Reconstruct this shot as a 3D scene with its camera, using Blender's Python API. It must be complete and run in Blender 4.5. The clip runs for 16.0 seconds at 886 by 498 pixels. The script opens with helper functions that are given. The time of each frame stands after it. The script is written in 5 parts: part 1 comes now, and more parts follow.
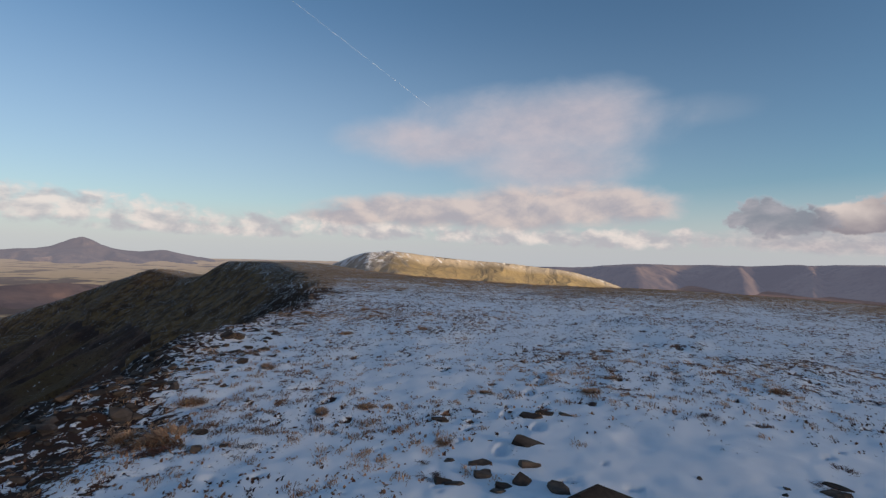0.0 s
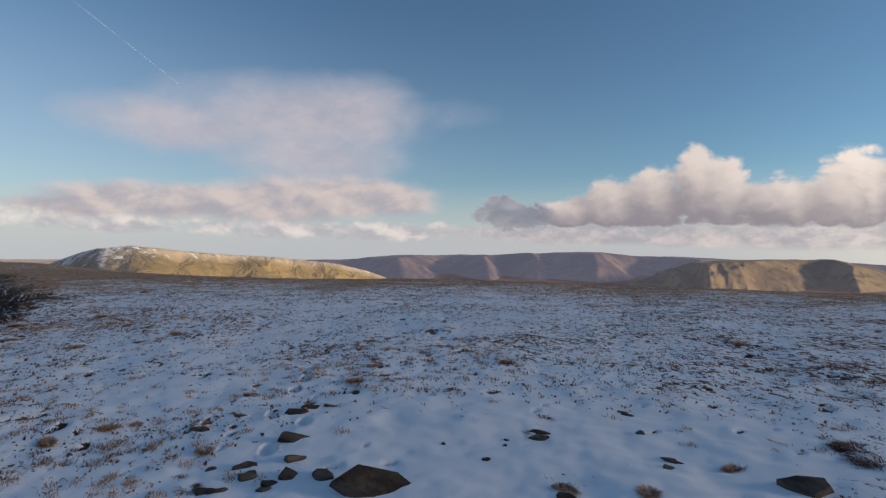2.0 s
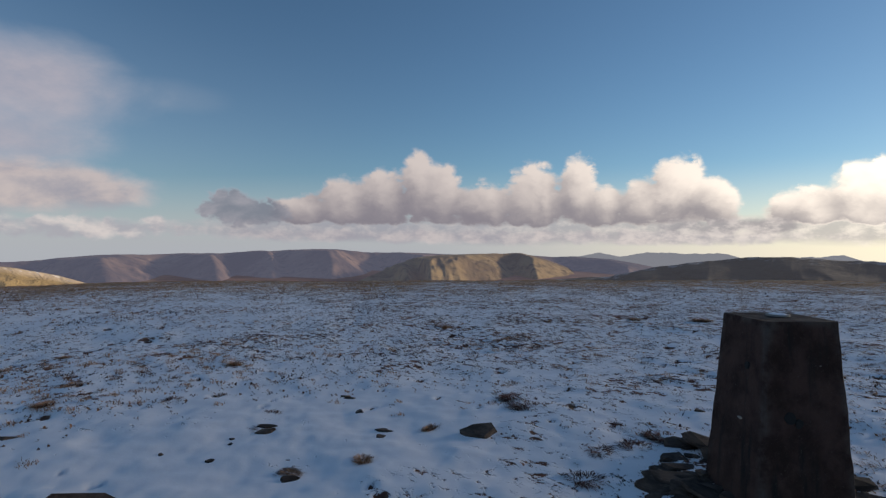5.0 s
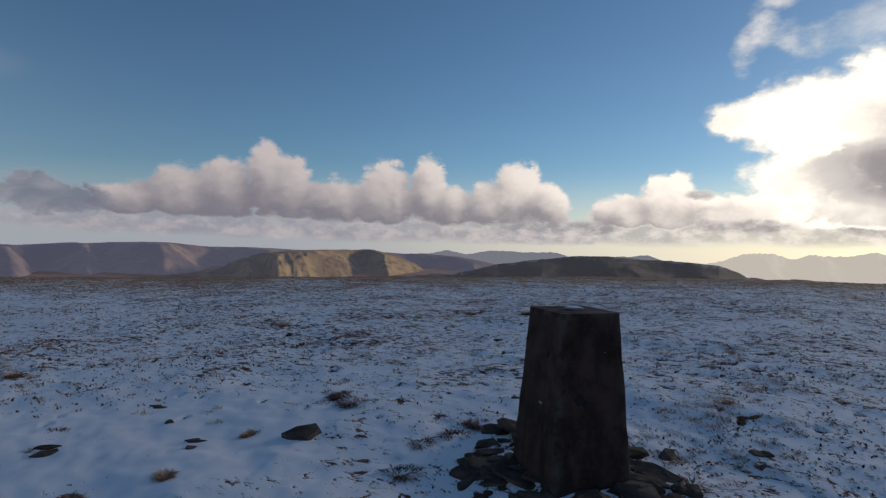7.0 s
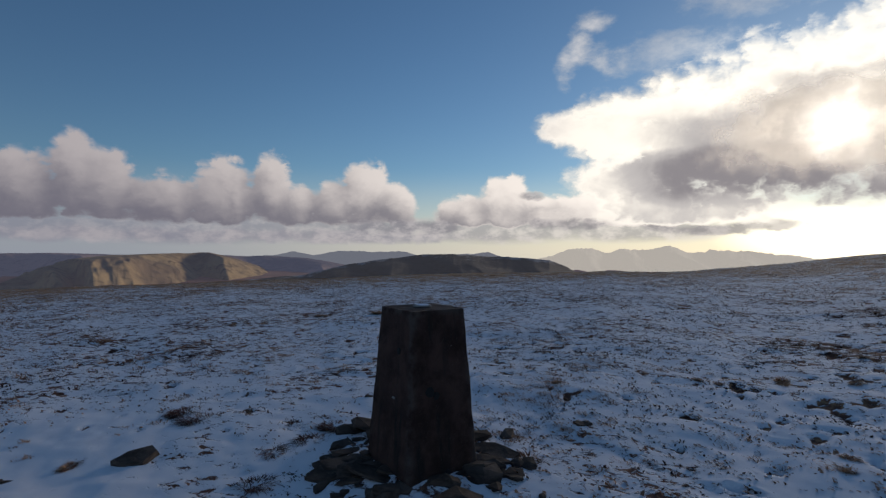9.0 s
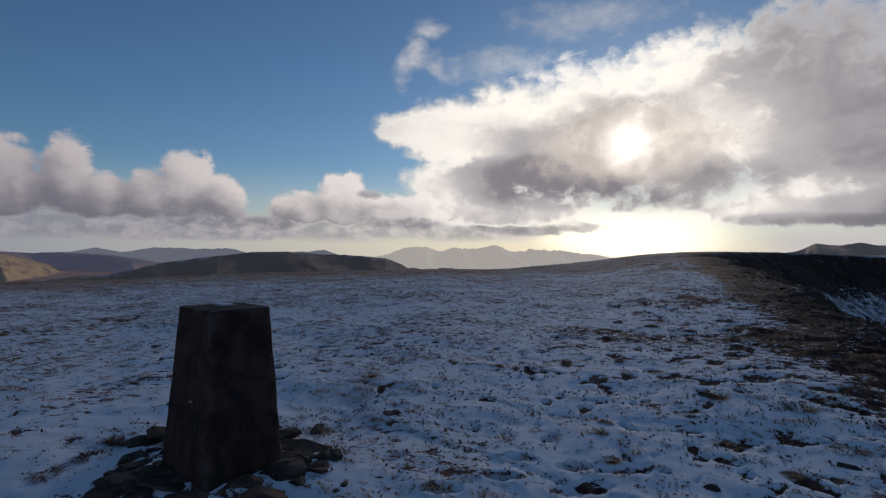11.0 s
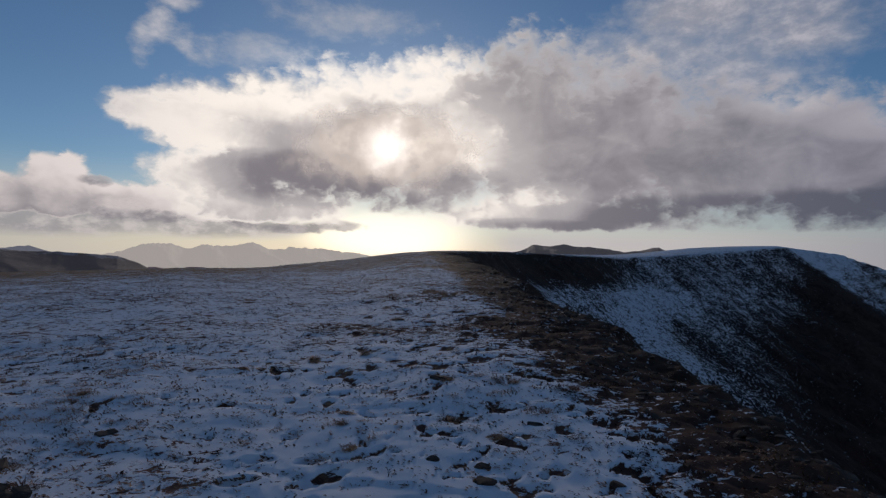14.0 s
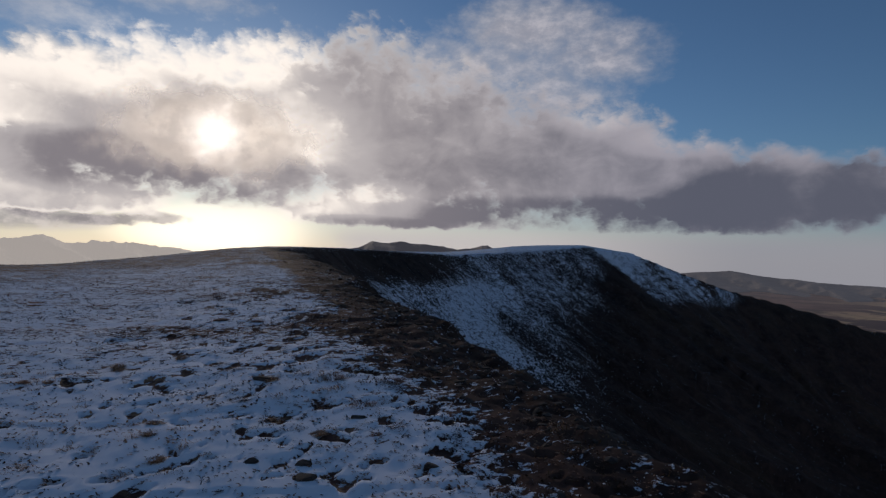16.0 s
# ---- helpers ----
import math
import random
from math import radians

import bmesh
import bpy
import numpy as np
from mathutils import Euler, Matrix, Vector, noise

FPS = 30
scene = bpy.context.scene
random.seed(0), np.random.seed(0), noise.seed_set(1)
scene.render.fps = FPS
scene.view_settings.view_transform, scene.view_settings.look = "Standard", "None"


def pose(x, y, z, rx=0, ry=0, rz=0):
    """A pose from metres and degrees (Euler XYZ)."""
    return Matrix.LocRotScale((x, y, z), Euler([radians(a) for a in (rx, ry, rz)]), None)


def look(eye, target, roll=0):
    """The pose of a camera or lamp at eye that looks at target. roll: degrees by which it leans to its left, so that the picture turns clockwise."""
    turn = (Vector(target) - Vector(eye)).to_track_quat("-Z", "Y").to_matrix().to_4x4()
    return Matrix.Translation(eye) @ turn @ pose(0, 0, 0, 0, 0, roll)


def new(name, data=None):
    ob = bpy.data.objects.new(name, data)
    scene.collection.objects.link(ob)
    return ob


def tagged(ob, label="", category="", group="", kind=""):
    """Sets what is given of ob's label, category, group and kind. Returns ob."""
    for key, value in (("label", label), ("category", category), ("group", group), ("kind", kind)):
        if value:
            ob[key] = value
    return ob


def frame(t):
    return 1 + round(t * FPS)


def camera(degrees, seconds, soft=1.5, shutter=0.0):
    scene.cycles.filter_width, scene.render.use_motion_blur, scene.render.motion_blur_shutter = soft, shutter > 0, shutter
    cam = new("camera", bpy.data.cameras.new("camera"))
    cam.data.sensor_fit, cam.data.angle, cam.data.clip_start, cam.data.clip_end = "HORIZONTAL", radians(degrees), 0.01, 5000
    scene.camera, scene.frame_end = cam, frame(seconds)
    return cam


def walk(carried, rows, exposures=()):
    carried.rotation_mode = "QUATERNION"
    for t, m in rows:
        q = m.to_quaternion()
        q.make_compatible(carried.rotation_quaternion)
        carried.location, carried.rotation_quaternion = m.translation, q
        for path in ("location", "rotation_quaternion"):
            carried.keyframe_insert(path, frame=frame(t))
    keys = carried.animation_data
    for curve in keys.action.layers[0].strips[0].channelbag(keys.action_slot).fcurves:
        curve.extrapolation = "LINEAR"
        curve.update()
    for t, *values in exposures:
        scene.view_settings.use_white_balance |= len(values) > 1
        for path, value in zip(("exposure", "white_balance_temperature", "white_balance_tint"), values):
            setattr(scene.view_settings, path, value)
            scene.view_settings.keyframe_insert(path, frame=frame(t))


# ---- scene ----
# ---- camera and its walk ----
cam = camera(79.8, 16.0, soft=1.3)
PATH = [
    (0.0, pose(0.017, 0.653, 1.454, 89.89, -1.78, 12.66)),
    (0.5, pose(-0.048, 0.599, 1.503, 89.65, -1.85, 5.07)),
    (1.0, pose(-0.041, 0.543, 1.507, 89.83, -0.93, -1.39)),
    (1.5, pose(0.001, 0.493, 1.524, 89.78, -1.00, -6.95)),
    (2.0, pose(0.059, 0.415, 1.525, 89.71, -1.06, -12.12)),
    (2.5, pose(0.115, 0.365, 1.515, 89.69, -1.06, -17.09)),
    (3.0, pose(0.135, 0.319, 1.534, 89.68, -1.17, -21.96)),
    (3.5, pose(0.146, 0.267, 1.530, 89.74, -1.07, -26.74)),
    (4.0, pose(0.057, 0.194, 1.530, 89.79, -1.08, -31.29)),
    (4.5, pose(0.000, 0.122, 1.542, 89.78, -0.95, -35.81)),
    (5.0, pose(0.005, 0.080, 1.548, 89.82, -0.62, -40.19)),
    (7.5, pose(0.195, -0.033, 1.548, 89.78, -1.71, -59.97)),
    (8.0, pose(0.183, -0.009, 1.557, 89.89, -1.49, -63.88)),
    (8.5, pose(0.116, -0.016, 1.564, 90.11, -0.99, -68.07)),
    (9.0, pose(0.077, -0.061, 1.565, 89.99, -0.43, -72.37)),
    (11.5, pose(-0.083, -0.338, 1.573, 90.02, -1.25, -94.25)),
    (12.0, pose(-0.148, -0.376, 1.574, 90.03, -1.46, -98.60)),
    (12.5, pose(-0.188, -0.409, 1.575, 90.16, -1.34, -102.81)),
    (13.0, pose(-0.181, -0.424, 1.570, 90.17, -1.39, -107.00)),
    (13.5, pose(-0.148, -0.430, 1.570, 90.20, -1.17, -111.04)),
    (14.0, pose(-0.141, -0.427, 1.571, 90.28, -1.35, -115.27)),
    (14.5, pose(-0.186, -0.455, 1.574, 90.31, -1.07, -119.58)),
    (15.0, pose(-0.225, -0.481, 1.574, 90.30, -1.05, -124.05)),
    (15.5, pose(-0.294, -0.472, 1.575, 90.20, -1.24, -128.52)),
    (16.0, pose(-0.316, -0.449, 1.592, 90.38, -1.81, -132.63)),
]
EXPOSURES = [(0.0, 0.35, 6850, 12.5), (3.5, 0.27, 6780, 12.5), (5.0, 0.13, 6650, 12.5), (7.5, -0.17, 6370, 13.5), (9.0, -0.38, 6200, 14), (11.5, -0.67, 6000, 17), (12.5, -0.75, 6030, 18), (16.0, -0.66, 6150, 19)]
walk(cam, PATH, EXPOSURES)

# ---- world, sun and exposure ----
SUN_BEARING, SUN_HEIGHT = 109.0, 11.0   # degrees clockwise from +y, and above the level


def direction(bearing, height=0.0):
    """Unit vector for a bearing clockwise from +y and a height above the level, in degrees."""
    b, h = radians(bearing), radians(height)
    return Vector((math.sin(b) * math.cos(h), math.cos(b) * math.cos(h), math.sin(h)))


class Nodes:
    """Small helper to write node graphs as expressions."""

    def __init__(self, tree):
        self.tree = tree
        tree.nodes.clear()

    def add(self, kind):
        return self.tree.nodes.new(kind)

    def put(self, socket, value):
        if isinstance(value, bpy.types.NodeSocket):
            self.tree.links.new(value, socket)
        elif value is not None:
            socket.default_value = value

    def math(self, op, a, b=None, c=None, clamp=False):
        n = self.add("ShaderNodeMath")
        n.operation, n.use_clamp = op, clamp
        for socket, value in zip(n.inputs, (a, b, c)):
            self.put(socket, value)
        return n.outputs[0]

    def vec(self, op, a, b=None):
        n = self.add("ShaderNodeVectorMath")
        n.operation = op
        self.put(n.inputs[0], a)
        self.put(n.inputs[1], b)
        return n.outputs["Value"] if op in ("LENGTH", "DOT_PRODUCT", "DISTANCE") else n.outputs[0]

    def xyz(self, x, y, z):
        n = self.add("ShaderNodeCombineXYZ")
        for socket, value in zip(n.inputs, (x, y, z)):
            self.put(socket, value)
        return n.outputs[0]

    def noise(self, vector, scale, detail=4.0, rough=0.55, distortion=0.0, lacunarity=2.0):
        n = self.add("ShaderNodeTexNoise")
        self.put(n.inputs["Vector"], vector)
        for key, value in (("Scale", scale), ("Detail", detail), ("Roughness", rough), ("Distortion", distortion), ("Lacunarity", lacunarity)):
            self.put(n.inputs[key], value)
        return n.outputs["Fac"]

    def cells(self, vector, scale, detail=0.0):
        n = self.add("ShaderNodeTexVoronoi")
        n.feature, n.normalize = "SMOOTH_F1", False
        self.put(n.inputs["Vector"], vector)
        for key, value in (("Scale", scale), ("Detail", detail), ("Roughness", 0.5), ("Smoothness", 0.35)):
            self.put(n.inputs[key], value)
        return n.outputs["Distance"]

    def smooth(self, x, lo, hi, to_lo=0.0, to_hi=1.0):
        n = self.add("ShaderNodeMapRange")
        n.interpolation_type = "SMOOTHSTEP"
        for socket, value in zip(n.inputs, (x, lo, hi, to_lo, to_hi)):
            self.put(socket, value)
        return n.outputs[0]

    def mix(self, f, a, b):
        n = self.add("ShaderNodeMix")
        n.data_type = "RGBA"
        self.put(n.inputs[0], f)
        self.put(n.inputs[6], a if isinstance(a, bpy.types.NodeSocket) else (*a, 1))
        self.put(n.inputs[7], b if isinstance(b, bpy.types.NodeSocket) else (*b, 1))
        return n.outputs[2]

    def blend(self, f, a, b):
        n = self.add("ShaderNodeMixShader")
        self.put(n.inputs[0], f)
        self.put(n.inputs[1], a)
        self.put(n.inputs[2], b)
        return n.outputs[0]


def build_world():
    world = bpy.data.worlds.new("sky")
    scene.world = world
    world.use_nodes = True
    g = Nodes(world.node_tree)
    way = g.add("ShaderNodeTexCoord").outputs["Generated"]
    split = g.add("ShaderNodeSeparateXYZ")
    g.put(split.inputs[0], way)
    x, y, z = split.outputs
    bearing = g.math("MULTIPLY", g.math("ARCTAN2", x, y), 57.29578)
    height = g.math("MULTIPLY", g.math("ARCSINE", z), 57.29578)

    sky = g.add("ShaderNodeTexSky")
    sky.sky_type, sky.sun_disc, sky.altitude = "NISHITA", False, 800
    sky.sun_elevation, sky.sun_rotation = radians(SUN_HEIGHT), radians(SUN_BEARING)
    sky.air_density, sky.dust_density, sky.ozone_density = 1.0, 0.38, 2.8
    flat = g.xyz(bearing, g.math("MULTIPLY", height, 1.7), 0.0)
    puff = g.noise(flat, 0.22, 7, 0.56, 0.25)            # billows some degrees wide
    soft = g.noise(g.vec("ADD", flat, (40, 7, 3)), 0.09, 6, 0.55, 0.6)
    fine = g.noise(g.vec("ADD", flat, (11, 90, 5)), 0.55, 6, 0.6)
    # the same billows looked up a little towards the sun give their lit and shaded sides
    puff_lit = g.noise(g.vec("ADD", flat, (1.1, 1.3, 0)), 0.22, 5, 0.52, 0.25)
    relief = g.math("SUBTRACT", puff, puff_lit)
    broad = g.noise(g.vec("ADD", flat, (70, 31, 9)), 0.13, 2.5, 0.45, 0.4)
    streak = g.noise(g.xyz(g.math("MULTIPLY", bearing, 0.22), g.math("MULTIPLY", height, 2.1), 4.0), 0.8, 5, 0.55, 0.3)

    def blobs(rows, shift=(0.0, 0.0), melt=0.35):
        """The nearest of some soft ellipses: 1 in a middle, 0 on a rim, negative outside."""
        best = None
        for b0, h0, rb, rh in rows:
            u = g.math("MULTIPLY_ADD", bearing, 1 / rb, (shift[0] - b0) / rb)
            v = g.math("MULTIPLY_ADD", height, 1 / rh, (shift[1] - h0) / rh)
            d = g.math("SUBTRACT", 1.0, g.math("ADD", g.math("MULTIPLY", u, u), g.math("MULTIPLY", v, v)))
            best = d if best is None else g.math("SMOOTH_MAX", best, d, melt)
        return g.math("MAXIMUM", best, -2.5)

    def dense(shape, grain, amount):
        return g.math("ADD", shape, g.math("MULTIPLY_ADD", grain, amount, -0.5 * amount))

    # nearness to the sun, for the glow in and round the clouds
    away = g.math("MULTIPLY", g.math("ARCCOSINE", g.vec("DOT_PRODUCT", way, tuple(direction(SUN_BEARING, SUN_HEIGHT)))), 57.29578)
    near_sun = g.smooth(away, 75.0, 8.0)
    gap = blobs([(110, 1.6, 8, 2.3), (100, 9.5, 8, 4.5), (108, 18.5, 11, 2.4)])

    # pale haze along the horizon
    haze_col = g.mix(near_sun, (0.40, 0.43, 0.495), (1.15, 1.04, 0.78))
    haze_col = g.mix(g.smooth(gap, -1.2, 0.9), haze_col, (2.4, 2.15, 1.6))
    haze = g.math("MAXIMUM", g.math("MULTIPLY", g.smooth(height, 9.0, -1.0), 0.8), g.math("MULTIPLY", g.smooth(height, 26.0, 0.0), g.smooth(bearing, 45.0, -40.0, 0.0, 0.42)))
    haze = g.math("MULTIPLY", haze, g.smooth(bearing, 135.0, 165.0, 1.0, 0.7))
    low = g.math("MULTIPLY", g.smooth(height, 5.0, 1.0), g.smooth(bearing, 112.0, 124.0))
    haze_col = g.mix(low, haze_col, g.mix(g.smooth(bearing, 138.0, 164.0), (0.84, 0.79, 0.72), (0.46, 0.465, 0.48)))
    haze = g.math("MAXIMUM", haze, g.math("MULTIPLY", low, 0.9))
    body, cover = haze_col, haze

    def layer(col, alpha):
        nonlocal body, cover
        body = g.mix(alpha, body, col)
        cover = g.math("SUBTRACT", 1.0, g.math("MULTIPLY", g.math("SUBTRACT", 1.0, cover), g.math("SUBTRACT", 1.0, alpha)))

    # rounded bulges, like those of heaped cloud
    round_at = g.xyz(bearing, g.math("MULTIPLY", height, 1.05), 2.0)
    warped = g.vec("ADD", round_at, g.xyz(g.math("MULTIPLY_ADD", fine, 3.0, -1.5), g.math("MULTIPLY_ADD", puff, 3.0, -1.5), 0.0))
    bulge = g.math("SUBTRACT", 0.92, g.cells(warped, 0.55, 2.0))
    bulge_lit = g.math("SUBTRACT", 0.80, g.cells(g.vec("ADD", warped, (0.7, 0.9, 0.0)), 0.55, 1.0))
    swirl = g.noise(g.vec("ADD", round_at, (3, 50, 8)), 0.16, 5, 0.55, 0.5)

    # soft pinkish sheets of cloud away from the sun
    d = dense(blobs([(-3, 12.9, 13, 3.8), (3, 13.6, 7, 4.0), (-13, 11.2, 10, 2.6), (-2, 9.0, 10, 3.4)]), soft, 1.5)
    d = g.math("ADD", d, g.math("MULTIPLY_ADD", fine, 0.30, -0.15))
    layer(g.mix(g.smooth(g.math("ADD", g.math("MULTIPLY", fine, 0.4), g.math("MULTIPLY", broad, 0.6)), 0.3, 0.7), (0.33, 0.325, 0.39), (0.47, 0.42, 0.45)), g.math("MULTIPLY", g.smooth(d, -0.6, 1.15), 0.82))
    d = dense(blobs([(13, 14.0, 5, 1.4)]), soft, 2.0)
    layer((0.40, 0.37, 0.41), g.math("MULTIPLY", g.smooth(d, -0.8, 1.8), 0.14))
    d = dense(blobs([(-14, 3.9, 12, 1.8), (-5, 4.3, 8, 2.4), (3, 4.9, 8.5, 2.2), (-23, 3.0, 5, 1.0)]), puff, 1.5)
    d = g.math("ADD", d, g.math("MULTIPLY_ADD", fine, 0.5, -0.25))
    lit = g.smooth(g.math("ADD", g.math("MULTIPLY", relief, 2.2), g.math("MULTIPLY", height, 0.085)), -0.1, 0.8)
    layer(g.mix(lit, (0.31, 0.295, 0.34), (0.53, 0.455, 0.435)), g.math("MULTIPLY", g.smooth(d, -0.5, 0.7), 0.88))

    # small broken clouds low all round
    d = dense(blobs([(-50, 2.8, 9, 1.8), (-42, 2.5, 6, 1.5), (-31, 2.1, 8, 1.1), (-20, 1.6, 9, 0.9), (-5, 1.4, 12, 0.9), (6, 1.5, 9, 1.1), (-36, 1.2, 14, 0.7), (11.5, 2.1, 1.2, 0.7), (36, 1.1, 22, 0.8), (60, 1.2, 20, 0.8)]), g.math("ADD", g.math("MULTIPLY", fine, 0.75), g.math("MULTIPLY", bulge, 0.5)), 2.2)
    lit = g.smooth(g.math("ADD", g.math("MULTIPLY", relief, 3.5), g.math("MULTIPLY", height, 0.16)), -0.1, 0.8)
    layer(g.mix(lit, (0.35, 0.35, 0.39), (0.66, 0.60, 0.57)), g.math("MULTIPLY", g.smooth(d, -0.45, 0.8), 0.82))

    # a flat lilac bank below the heaps
    d = dense(blobs([(30, 1.7, 17, 1.3), (47, 1.9, 14, 1.7), (62, 1.9, 14, 1.5), (78, 2.1, 12, 1.5), (92, 2.2, 10, 1.4)]), g.math("ADD", g.math("MULTIPLY", fine, 0.6), g.math("MULTIPLY", streak, 0.4)), 1.6)
    layer(g.mix(g.smooth(fine, 0.38, 0.66), g.mix(near_sun, (0.30, 0.295, 0.34), (0.50, 0.47, 0.45)), g.mix(near_sun, (0.46, 0.43, 0.44), (1.0, 0.91, 0.80))), g.math("MULTIPLY", g.smooth(d, -0.4, 0.7), 0.78))

    # the row of heaped clouds
    heaps = [(25.2, 3.5, 3.2, 1.8), (29.8, 4.0, 3.0, 3.2), (33.8, 4.6, 3.2, 3.8), (37.4, 6.6, 1.9, 3.9), (40.0, 5.4, 2.4, 3.7), (44.2, 4.2, 3.6, 3.0),
             (49.9, 4.9, 3.2, 4.0), (54.4, 5.8, 2.1, 3.8), (56.8, 4.0, 2.2, 2.6), (61.0, 4.4, 2.6, 2.8), (64.0, 5.8, 2.5, 3.8), (67.0, 4.6, 2.6, 2.6),
             (74.6, 3.8, 3.4, 1.9), (79.0, 4.6, 2.8, 3.3), (83.6, 3.9, 3.6, 1.9), (88.0, 4.2, 4.0, 1.8), (93.0, 3.6, 5.0, 1.5)]
    grown = g.math("ADD", g.math("MULTIPLY_ADD", bulge, 0.55, 0.14), g.math("ADD", g.math("MULTIPLY_ADD", fine, 1.0, -0.5), g.math("MULTIPLY_ADD", puff, 1.0, -0.5)))
    d = g.math("ADD", blobs(heaps, melt=0.7), grown)
    flat_foot = g.smooth(g.math("ADD", height, g.math("MULTIPLY_ADD", fine, 1.0, -0.5)), 2.9, 1.5)
    d = g.math("SUBTRACT", d, g.math("MULTIPLY", flat_foot, 1.5))
    grown = g.math("ADD", g.math("MULTIPLY_ADD", bulge_lit, 0.55, 0.14), g.math("MULTIPLY_ADD", puff_lit, 1.0, -0.5))
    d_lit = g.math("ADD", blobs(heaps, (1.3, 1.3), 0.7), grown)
    top = g.math("ADD", g.math("MULTIPLY", g.math("SUBTRACT", d, d_lit), 0.26), g.math("MULTIPLY_ADD", height, 0.120, -0.48))
    top = g.math("ADD", top, g.math("MULTIPLY_ADD", swirl, 0.9, -0.45))
    top = g.math("ADD", top, g.smooth(bearing, 56.0, 82.0, 0.0, 0.26))
    lit = g.smooth(top, -0.30, 0.85)
    shade = g.mix(near_sun, (0.215, 0.205, 0.238), (0.38, 0.355, 0.35))
    bright = g.mix(near_sun, (0.56, 0.51, 0.49), (1.40, 1.27, 1.08))
    edge = g.smooth(d, 0.8, 0.10)
    lit = g.math("MAXIMUM", lit, g.math("MULTIPLY", edge, g.smooth(away, 60.0, 15.0, 0.1, 1.0)))
    lit = g.math("MAXIMUM", lit, g.smooth(g.math("ADD", bearing, g.math("MULTIPLY", fine, 12.0)), 80.0, 95.0, 0.0, 0.8))
    layer(g.mix(lit, shade, bright), g.smooth(d, -0.10, 0.50))
    # one dark heap at the row's end, in shade, and flat dark ones low down
    d = dense(blobs([(18.8, 3.7, 3.6, 1.9), (21.6, 3.3, 2.6, 1.4)]), g.math("ADD", g.math("MULTIPLY", fine, 0.5), g.math("MULTIPLY_ADD", bulge, 0.9, 0.25)), 1.5)
    layer(g.mix(g.smooth(puff, 0.35, 0.7), (0.17, 0.19, 0.235), (0.31, 0.305, 0.345)), g.math("MULTIPLY", g.smooth(d, -0.1, 0.6), 0.92))
    d = dense(blobs([(66.5, 2.3, 4.0, 0.8), (71.5, 2.3, 3.0, 0.7), (85.5, 2.7, 4.6, 0.7), (94.5, 2.7, 2.2, 0.9), (103.5, 2.5, 3.6, 0.6), (99.0, 2.0, 4, 0.5), (81.8, 5.7, 1.4, 0.5)]), g.math("ADD", g.math("MULTIPLY", fine, 0.6), g.math("MULTIPLY_ADD", bulge, 0.6, 0.2)), 2.0)
    layer(g.mix(g.smooth(fine, 0.38, 0.62), g.mix(near_sun, (0.24, 0.245, 0.29), (0.40, 0.37, 0.355)), g.mix(near_sun, (0.40, 0.39, 0.42), (0.72, 0.66, 0.60))), g.math("MULTIPLY", g.smooth(d, -0.3, 0.7), 0.85))

    # torn wisps high up
    ragged = g.math("ADD", g.math("MULTIPLY", puff, 0.55), g.math("MULTIPLY", fine, 0.45))
    d = dense(blobs([(85.2, 18.4, 1.4, 2.6), (86.6, 20.4, 1.7, 2.6), (88.0, 22.6, 2.6, 1.4), (89.0, 18.6, 1.2, 1.0), (95, 19, 9, 2.4), (104, 23.0, 10, 2.4)]), ragged, 3.6)
    layer(g.mix(near_sun, (0.60, 0.60, 0.66), (1.20, 1.13, 1.05)), g.math("MULTIPLY", g.smooth(d, 0.1, 1.7), g.smooth(bearing, 89.0, 93.0, 0.68, 0.36)))
    d = dense(blobs([(141, 22.8, 10, 3.8), (148, 20.0, 8, 3.6), (136, 19.0, 10, 4.0), (144, 16.5, 8, 3.0)]), ragged, 2.6)
    layer(g.mix(g.smooth(fine, 0.35, 0.7), (0.47, 0.46, 0.49), (0.86, 0.82, 0.80)), g.math("MULTIPLY", g.smooth(d, -0.2, 1.6), 0.85))

    # the great cloud in front of the sun
    bulk = [(86.5, 12.6, 4.5, 2.0), (91, 12.2, 6, 3.8), (98, 11.0, 9, 6.4), (106, 11.4, 10, 7.8), (115, 12.0, 10, 9.0), (124, 12.4, 10, 10.0), (133, 10.8, 10, 8.8),
            (142, 9.6, 9, 7.0), (150, 8.8, 7, 6.2), (157, 7.2, 7, 4.6), (164, 6.6, 6, 4.0), (169.5, 6.3, 5.0, 3.4), (92, 7.0, 6.5, 3.0), (127, 4.0, 14, 2.2), (97, 4.4, 9, 2.6), (160, 4.6, 12, 2.2)]
    d = g.math("ADD", dense(blobs(bulk), puff, 0.8), g.math("ADD", g.math("MULTIPLY_ADD", fine, 0.7, -0.35), g.math("MULTIPLY", bulge, 0.55)))

    d = g.math("SUBTRACT", d, g.math("MULTIPLY", g.smooth(g.math("ADD", height, g.math("MULTIPLY_ADD", fine, 1.2, -0.6)), 2.9, 1.7), 1.4))

    def area(rows, rim=0.9, grain=0.9):
        return g.smooth(dense(blobs(rows), swirl, grain), -rim, rim)

    dark = area([(103, 7.2, 13, 2.4), (112, 6.8, 9, 2.6), (98, 7.8, 8, 1.8)], 1.0)
    dim = area([(101, 10.8, 8, 4.0), (106, 14.0, 7, 2.4)], 1.3)
    mass = area([(132, 11.0, 15, 11.0), (143, 8.0, 20, 7.5), (126, 17, 10, 8), (158, 6.0, 15, 5.5)], 1.5)
    foot = area([(126, 2.8, 8, 0.9), (150, 4.2, 22, 1.8), (165, 5.2, 9, 3.4), (171, 6.5, 4, 3.5)], 0.9, 0.6)
